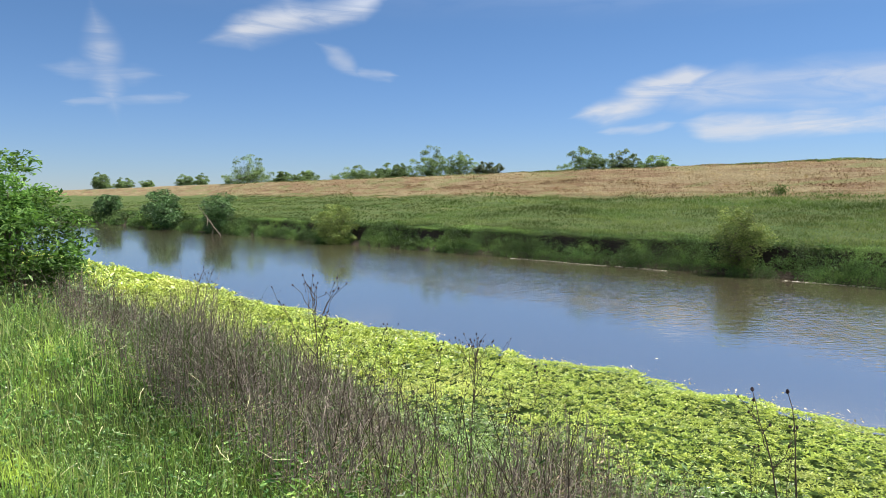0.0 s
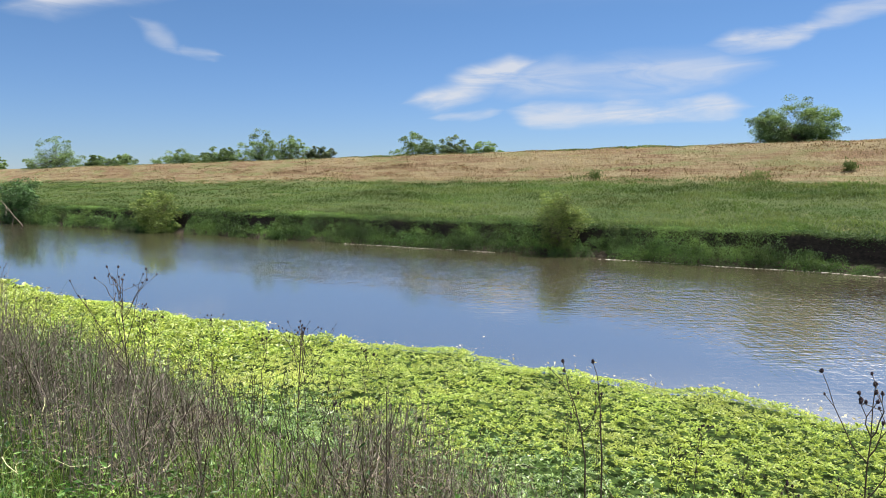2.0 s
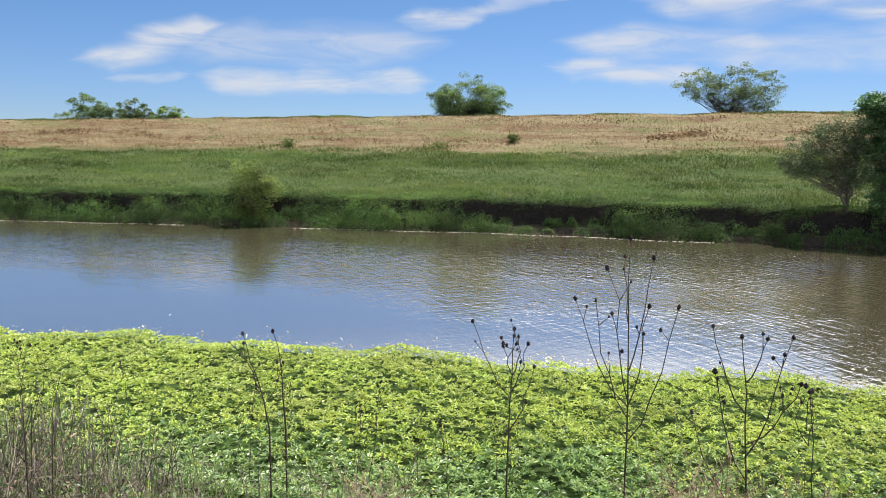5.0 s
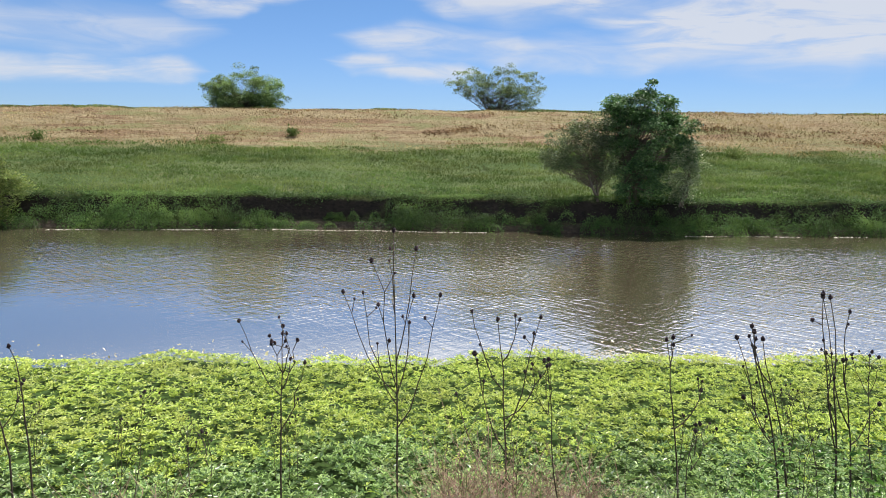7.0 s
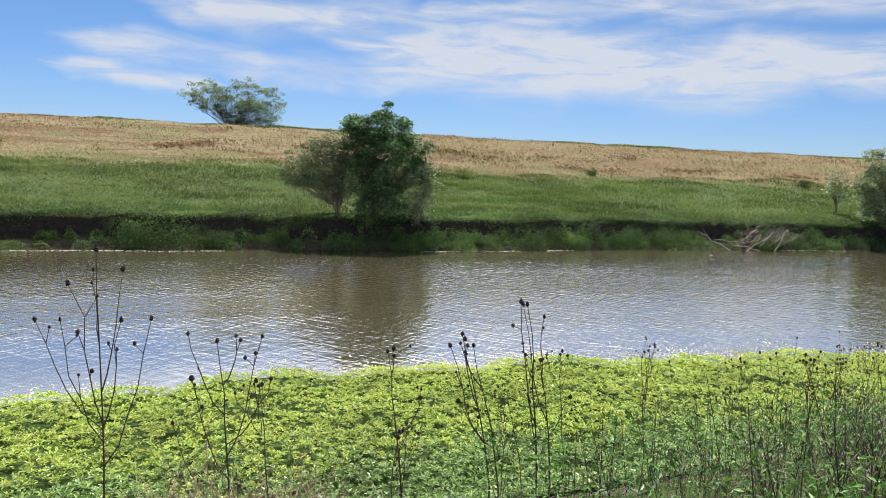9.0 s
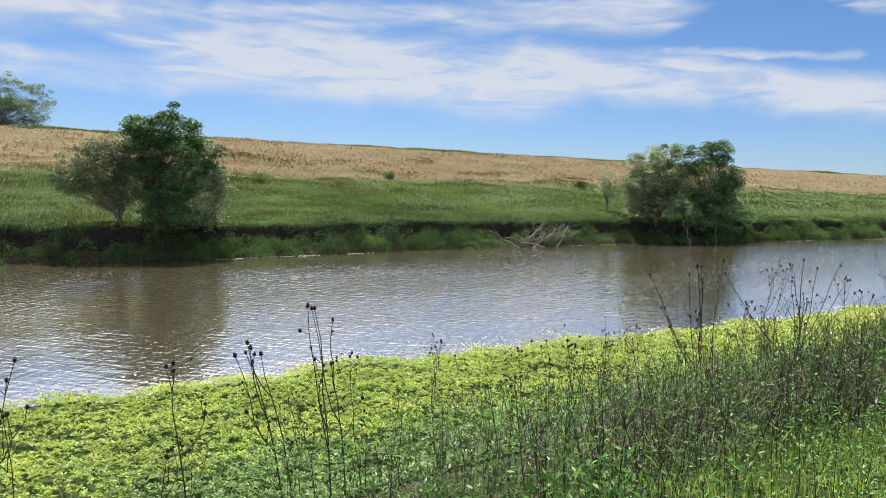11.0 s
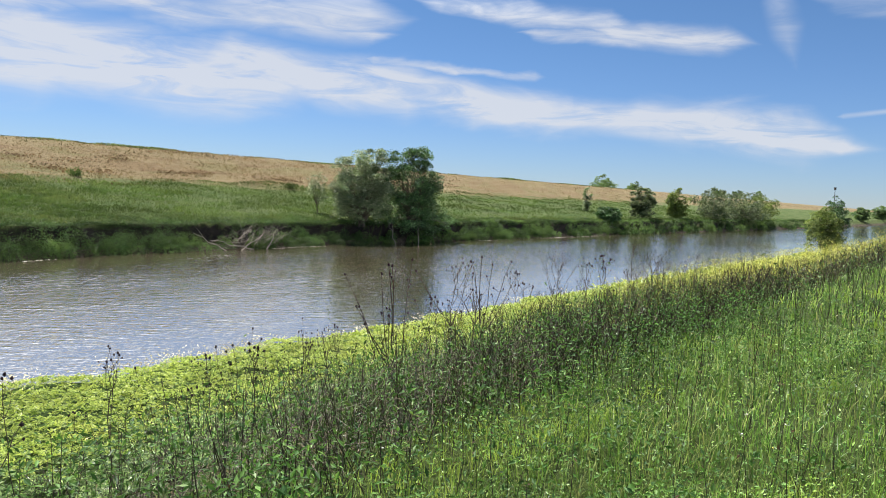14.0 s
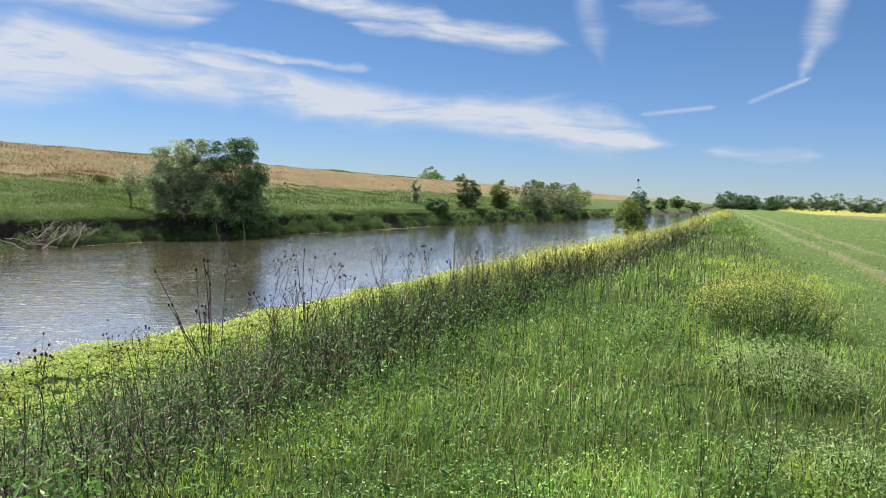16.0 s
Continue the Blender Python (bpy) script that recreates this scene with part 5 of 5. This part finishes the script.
# x, y, height of the lowest fork's stem, lean, climb, forks
FORKED = [
    (-0.43, 5.20, 0.82, -0.04, 1.86, [(0.74, -0.37, 0.71), (0.78, -0.10, 0.91), (0.97, 0.13, 0.77), (0.74, 0.11, 0.70), (0.50, 0.28, 0.94), (0.66, -0.25, 0.78), (1.29, -0.05, 0.42)]),
    (-1.24, 5.20, 0.79, 0.03, 1.25, [(0.74, -0.26, 0.55), (0.90, 0.10, 0.35), (0.90, -0.05, 0.25), (0.78, 0.12, 0.35), (0.50, 0.15, 0.44)]),
    (0.32, 5.20, 0.83, -0.07, 1.27, [(0.77, -0.23, 0.58), (0.97, 0.11, 0.31), (0.49, 0.19, 0.83), (0.57, 0.28, 0.48), (0.33, -0.23, 0.75), (0.09, -0.38, 0.64)]),
    (1.49, 5.20, 0.87, -0.14, 1.10, [(0.92, 0.01, 0.19), (0.49, 0.18, 0.28)]),
    (2.23, 5.20, 0.88, -0.24, 1.11, [(0.80, -0.15, 0.31), (0.33, -0.27, 0.39)]),
    (2.65, 5.20, 0.90, -0.11, 0.95, [(0.49, -0.19, 0.85), (0.76, -0.08, 0.55), (0.37, 0.15, 0.28)]),
]
SLENDER = [
    (6.55, 4.90, 0.50, -0.22, 1.95, [(0.45, -0.20, 1.40), (0.80, -0.42, 1.05), (0.60, 0.22, 1.40), (0.90, -0.34, 0.63), (0.30, -0.26, 1.00), (1.10, 0.16, 0.60), (1.20, -0.12, 0.75)]),
    (8.30, 4.90, 0.50, -0.15, 1.95, [(0.70, -0.48, 1.05), (0.90, -0.32, 0.66), (1.00, 0.34, 0.90), (0.95, 0.52, 0.75), (0.40, 0.22, 0.95), (0.75, -0.26, 1.15), (1.25, 0.10, 0.65)]),
    (2.39, 4.90, 0.98, -0.12, 1.35, [(0.50, -0.16, 0.87), (0.34, -0.06, 0.65)]),
    (2.03, 4.90, 1.06, -0.24, 1.08, [(0.57, -0.10, 0.47), (0.33, -0.23, 0.64)]),
    (-3.27, 5.40, 0.96, -0.24, 0.78, [(0.33, -0.08, 0.42), (0.21, 0.14, 0.34)]),
    (-3.12, 5.40, 1.01, -0.08, 0.80, []),
]
for k, row in enumerate(FORKED + SLENDER):
    candelabra(*row, 700 + k, 0.008 if row[0] < 5 else 0.0115)

# kind, x, y, height of the tip above the water, turn
STALKS = [(2, -2.85, 6.3, 1.1, 10), (2, -3.9, 6.0, 1.0, 80), (4, -8.0, 6.2, 1.25, 0), (4, -6.6, 5.95, 1.2, 90), (2, 3.8, 4.4, 1.95, 120), (3, 8.0, 5.2, 2.3, 300),
          (1, 5.6, 5.4, 1.8, 20), (5, 10.0, 4.7, 2.4, 100), (0, 12.0, 4.4, 2.5, 10), (4, -10.0, 6.0, 1.2, 40), (4, -11.3, 5.6, 1.25, 210)]
rng = np.random.RandomState(37)
for k in range(150):
    x = float(rng.uniform(-16, 20)) if k < 58 else (float(rng.uniform(2.5, 13)) if k < 120 else float(rng.uniform(-10, 8)))
    y = float(bank_top(x)) + (rng.uniform(0.5, 4.3) if k < 120 else rng.uniform(3.6, 6.2))
    STALKS.append((int(rng.randint(1, 6)), x, y, max(float(land(x, y)), 0) + (rng.uniform(0.6, 1.15) if k < 120 else rng.uniform(0.4, 0.75)), rng.uniform(0, 360)))
TALL = [2.0, 1.5, 1.3, 1.5, 1.1, 1.7]
for kind, x, y, tip, turn in STALKS:
    foot = max(float(land(x, y)), -0.1) - 0.04
    s = (tip - foot) / TALL[kind]
    ob = copy_thing(KINDS[kind], pose(x, y, foot, 0, 0, turn))
    ob.scale = (s, s, s)
for ob in KINDS:
    for child in list(ob.children_recursive):
        bpy.data.objects.remove(child)
    bpy.data.objects.remove(ob)


# ---- tangle of dry stems on the bank ----
def tangle(x, y, r, h, n, seed):
    rng = np.random.RandomState(seed)
    top = thing("brush_tangle", "tangle of brown dry stems collapsed among the water plants", "weeds", x, y, float(land(x, y)) - 0.03)
    a, d = rng.uniform(0, 2 * np.pi, n), np.sqrt(rng.uniform(0, 1, n)) * r
    foot = np.stack([np.cos(a) * d * 0.6, np.sin(a) * d * 0.6, 0.02 + rng.uniform(0, 0.5, n) * h], 1)
    b = rng.uniform(0, 2 * np.pi, n)
    reach = rng.uniform(0.15, 0.5, n)
    tip = foot + np.stack([np.cos(b) * reach, np.sin(b) * reach, rng.normal(size=n) * 0.16 + 0.12], 1)
    part("brushwood", mesh("brushwood", *stems(rng, foot, tip, 0.0026 * rng.uniform(0.6, 1.3, n), 0.14), rough("tangle_stem", (0.07, 0.042, 0.028), (0.34, 0.23, 0.16), 50.0)), top)


tangle(0.15, 4.55, 0.55, 0.55, 900, 71)
tangle(0.75, 4.75, 0.3, 0.5, 300, 72)
tangle(-1.9, 4.3, 0.35, 0.35, 260, 73)


# ---- bushes beside the track ----
def herb_bush(label, x, y, r, h, stem_n, leaf_mat, leaf_n, size, flowers, seed, parent_name="mustard_bush"):
    rng = np.random.RandomState(seed)
    top = thing(parent_name, label, "bush", x, y, float(land(x, y)) - 0.03)
    a, d = rng.uniform(0, 2 * np.pi, stem_n), np.sqrt(rng.uniform(0, 1, stem_n)) * r
    foot = np.stack([np.cos(a) * d * 0.7, np.sin(a) * d * 0.7, np.zeros(stem_n)], 1)
    tip = np.stack([np.cos(a) * d * 1.1, np.sin(a) * d * 1.1, h * (1.05 - 0.5 * (d / r) ** 2) * rng.uniform(0.7, 1.15, stem_n)], 1)
    part("stalk", mesh("stalk", *stems(rng, foot, tip, 0.005, 0.05), GREEN_STEM), top)
    w, s = rng.randint(0, stem_n, leaf_n), rng.uniform(0.1, 1, (leaf_n, 1))
    part("foliage", mesh("foliage", *leaves(rng, foot[w] + (tip - foot)[w] * s + rng.normal(size=(leaf_n, 3)) * 0.05, size, 0.28, 0.5), leaf_mat), top)
    if flowers:
        w = rng.randint(0, stem_n, flowers)
        part("blossom", mesh("blossom", *leaves(rng, tip[w] + rng.normal(size=(flowers, 3)) * (0.11, 0.11, 0.12), 0.015, 0.8, 0.2), PETAL), top)


GREY_HERB = leafy("grey_herb", (0.17, 0.25, 0.09), (0.38, 0.47, 0.22), None, 0.4, 0.6, 0.6)
herb_bush("yellow flowering mustard bush beside the grassy track", 10.8, -0.5, 0.85, 0.72, 300, WEED_LEAF, 8000, 0.045, 8000, 61)
herb_bush("grey-green leafy bush beside the grassy track", 7.6, -0.5, 0.62, 0.42, 160, GREY_HERB, 6500, 0.045, 0, 62, "thistle_bush")
herb_bush("low grey-green herb clump in the grass", 5.4, -0.55, 0.5, 0.3, 90, GREY_HERB, 2600, 0.035, 0, 63, "thistle_bush")
herb_bush("fresh green leafy plant among the dead weeds", -6.2, 2.5, 0.3, 0.62, 60, HERB, 2200, 0.06, 0, 65, "leafy_weed")
herb_bush("dark green leafy plant among the dead weeds", -8.8, 2.3, 0.35, 0.5, 60, BANK_LEAF, 1800, 0.06, 0, 66, "leafy_weed")
herb_bush("low yellow mustard clump far along the bank", 46.0, 0.2, 2.2, 1.0, 160, HERB, 3000, 0.14, 1200, 64)


# ---- dark stalks, pale arching grasses and small blossoms in the meadow ----
def broad_herbs():
    """Clumps of broad dark leaves low in the grass."""
    rng = np.random.RandomState(39)
    x, y = scatter(rng, 420, 2.0, 15, -3.2, 3.4)
    x2, y2 = scatter(rng, 150, -10, -2, -2.0, 2.2)
    x, y = np.concatenate([x, x2]), np.concatenate([y, y2])
    ok = (np.hypot(x, y) > 2.2) & ((y > -1.2) | (x < 4)) & (y < bank_top(x) + 0.8)
    x, y = np.repeat(x[ok], 34), np.repeat(y[ok], 34)
    c = np.stack([x, y, land(x, y) + 0.14], 1) + rng.normal(size=(len(x), 3)) * (0.12, 0.12, 0.07)
    x, y = scatter(rng, 640, 1.4, 12, 0, 1)
    y = bank_top(x) - 0.9 + 2.9 * y
    x, y = np.repeat(x, 42), np.repeat(y, 42)
    z = np.maximum(land(x, y), 0) + rng.uniform(0, 1, len(x)) ** 1.2 * 0.70
    tall = np.stack([x, y, z], 1) + rng.normal(size=(len(x), 3)) * (0.09, 0.09, 0.02)
    a, b = leaves(rng, c, 0.045, 0.45, 0.4), leaves(rng, tall, 0.038, 0.36, 0.5)
    return joined([a, b])


stuff("broad_herbs", mesh("broad_herbs", *broad_herbs(), leafy("broad_leaf", (0.025, 0.07, 0.016), (0.10, 0.20, 0.04), (0.14, 0.26, 0.06), 0.35, 0.5, 1.3)), "clumps of broad dark green leaves in the grass", "plants")


def meadow_extras():
    rng = np.random.RandomState(38)
    dark, heads, pale, white = [], [], [], []
    for n, x0, x1, y0, y1 in ((420, 2.5, 14, -1.0, 3.2), (160, 14, 30, -1.0, 2.5), (120, -13, -2, -1.5, 2.2)):
        x, y = scatter(rng, n, x0, x1, y0, y1)
        ok = (np.hypot(x, y) > 2.2) & (y < bank_top(x) + 0.4)
        x, y = x[ok], y[ok]
        k = len(x)
        p = np.stack([x, y, land(x, y)], 1)
        h = rng.uniform(0.3, 0.62, k)
        tip = p + np.stack([rng.normal(size=k) * 0.05, rng.normal(size=k) * 0.05, h], 1)
        r = np.where(np.hypot(x, y) > 12, 0.006, 0.0028)
        dark.append(stems(rng, p, tip, r, 0.03))
        for j in range(7):
            s = rng.uniform(0.45, 1.0, (k, 1))
            heads.append(leaves(rng, p + (tip - p) * s + rng.normal(size=(k, 3)) * 0.012, 0.022 + 2 * r, 0.45, 0.6))
    x, y = scatter(rng, 150, -9, -2, -1.5, 2.0)
    ok = np.hypot(x, y) > 3.6
    x, y = x[ok], y[ok]
    k = len(x)
    p = np.stack([x, y, land(x, y)], 1)
    a = rng.uniform(0, 2 * np.pi, k)
    lean = np.stack([np.cos(a), np.sin(a), 0 * a], 1)
    h = rng.uniform(0.25, 0.5, k)[:, None]
    mid = p + lean * h * 0.25 + (0, 0, 1) * h
    pale.append(stems(rng, p, mid, 0.0018, 0.02))
    pale.append(stems(rng, mid, mid + lean * h * 0.35 - (0, 0, 0.04), 0.0028, 0.05))
    x, y = scatter(rng, 110, -9, 16, -4, 2.6)
    ok = (np.hypot(x, y) > 2.2) & (y < bank_top(x))
    x, y = x[ok], y[ok]
    c = np.stack([x, y, land(x, y) + rng.uniform(0.12, 0.3, len(x))], 1)
    for j in range(4):
        white.append(leaves(rng, c + rng.normal(size=c.shape) * 0.006, 0.013, 0.8, 0.6))
    return joined(dark), joined(heads), joined(pale), joined(white)


dark, heads, pale, white = meadow_extras()
stuff("dock_stems", mesh("dock_stems", *dark, DARK_STEM), "thin dark upright stems standing in the grass", "weeds")
stuff("dock_leaves", mesh("dock_leaves", *heads, leafy("dock_leaf", (0.03, 0.06, 0.02), (0.09, 0.14, 0.04), (0.10, 0.06, 0.03), 0.3, 0.5, 0.8)), "small dark leaves on the upright stems", "weeds")
stuff("arching_grass", mesh("arching_grass", *pale, rough("straw", (0.36, 0.36, 0.16), (0.62, 0.60, 0.34), 40.0)), "pale arching grass heads above the meadow", "grass")
stuff("clover_blossoms", mesh("clover_blossoms", *white, leafy("white_petal", (0.62, 0.62, 0.52), (0.8, 0.8, 0.72), (0.75, 0.68, 0.12), 0.3, 0.6, 0.5)), "tiny white and yellow blossoms in the grass", "flowers")
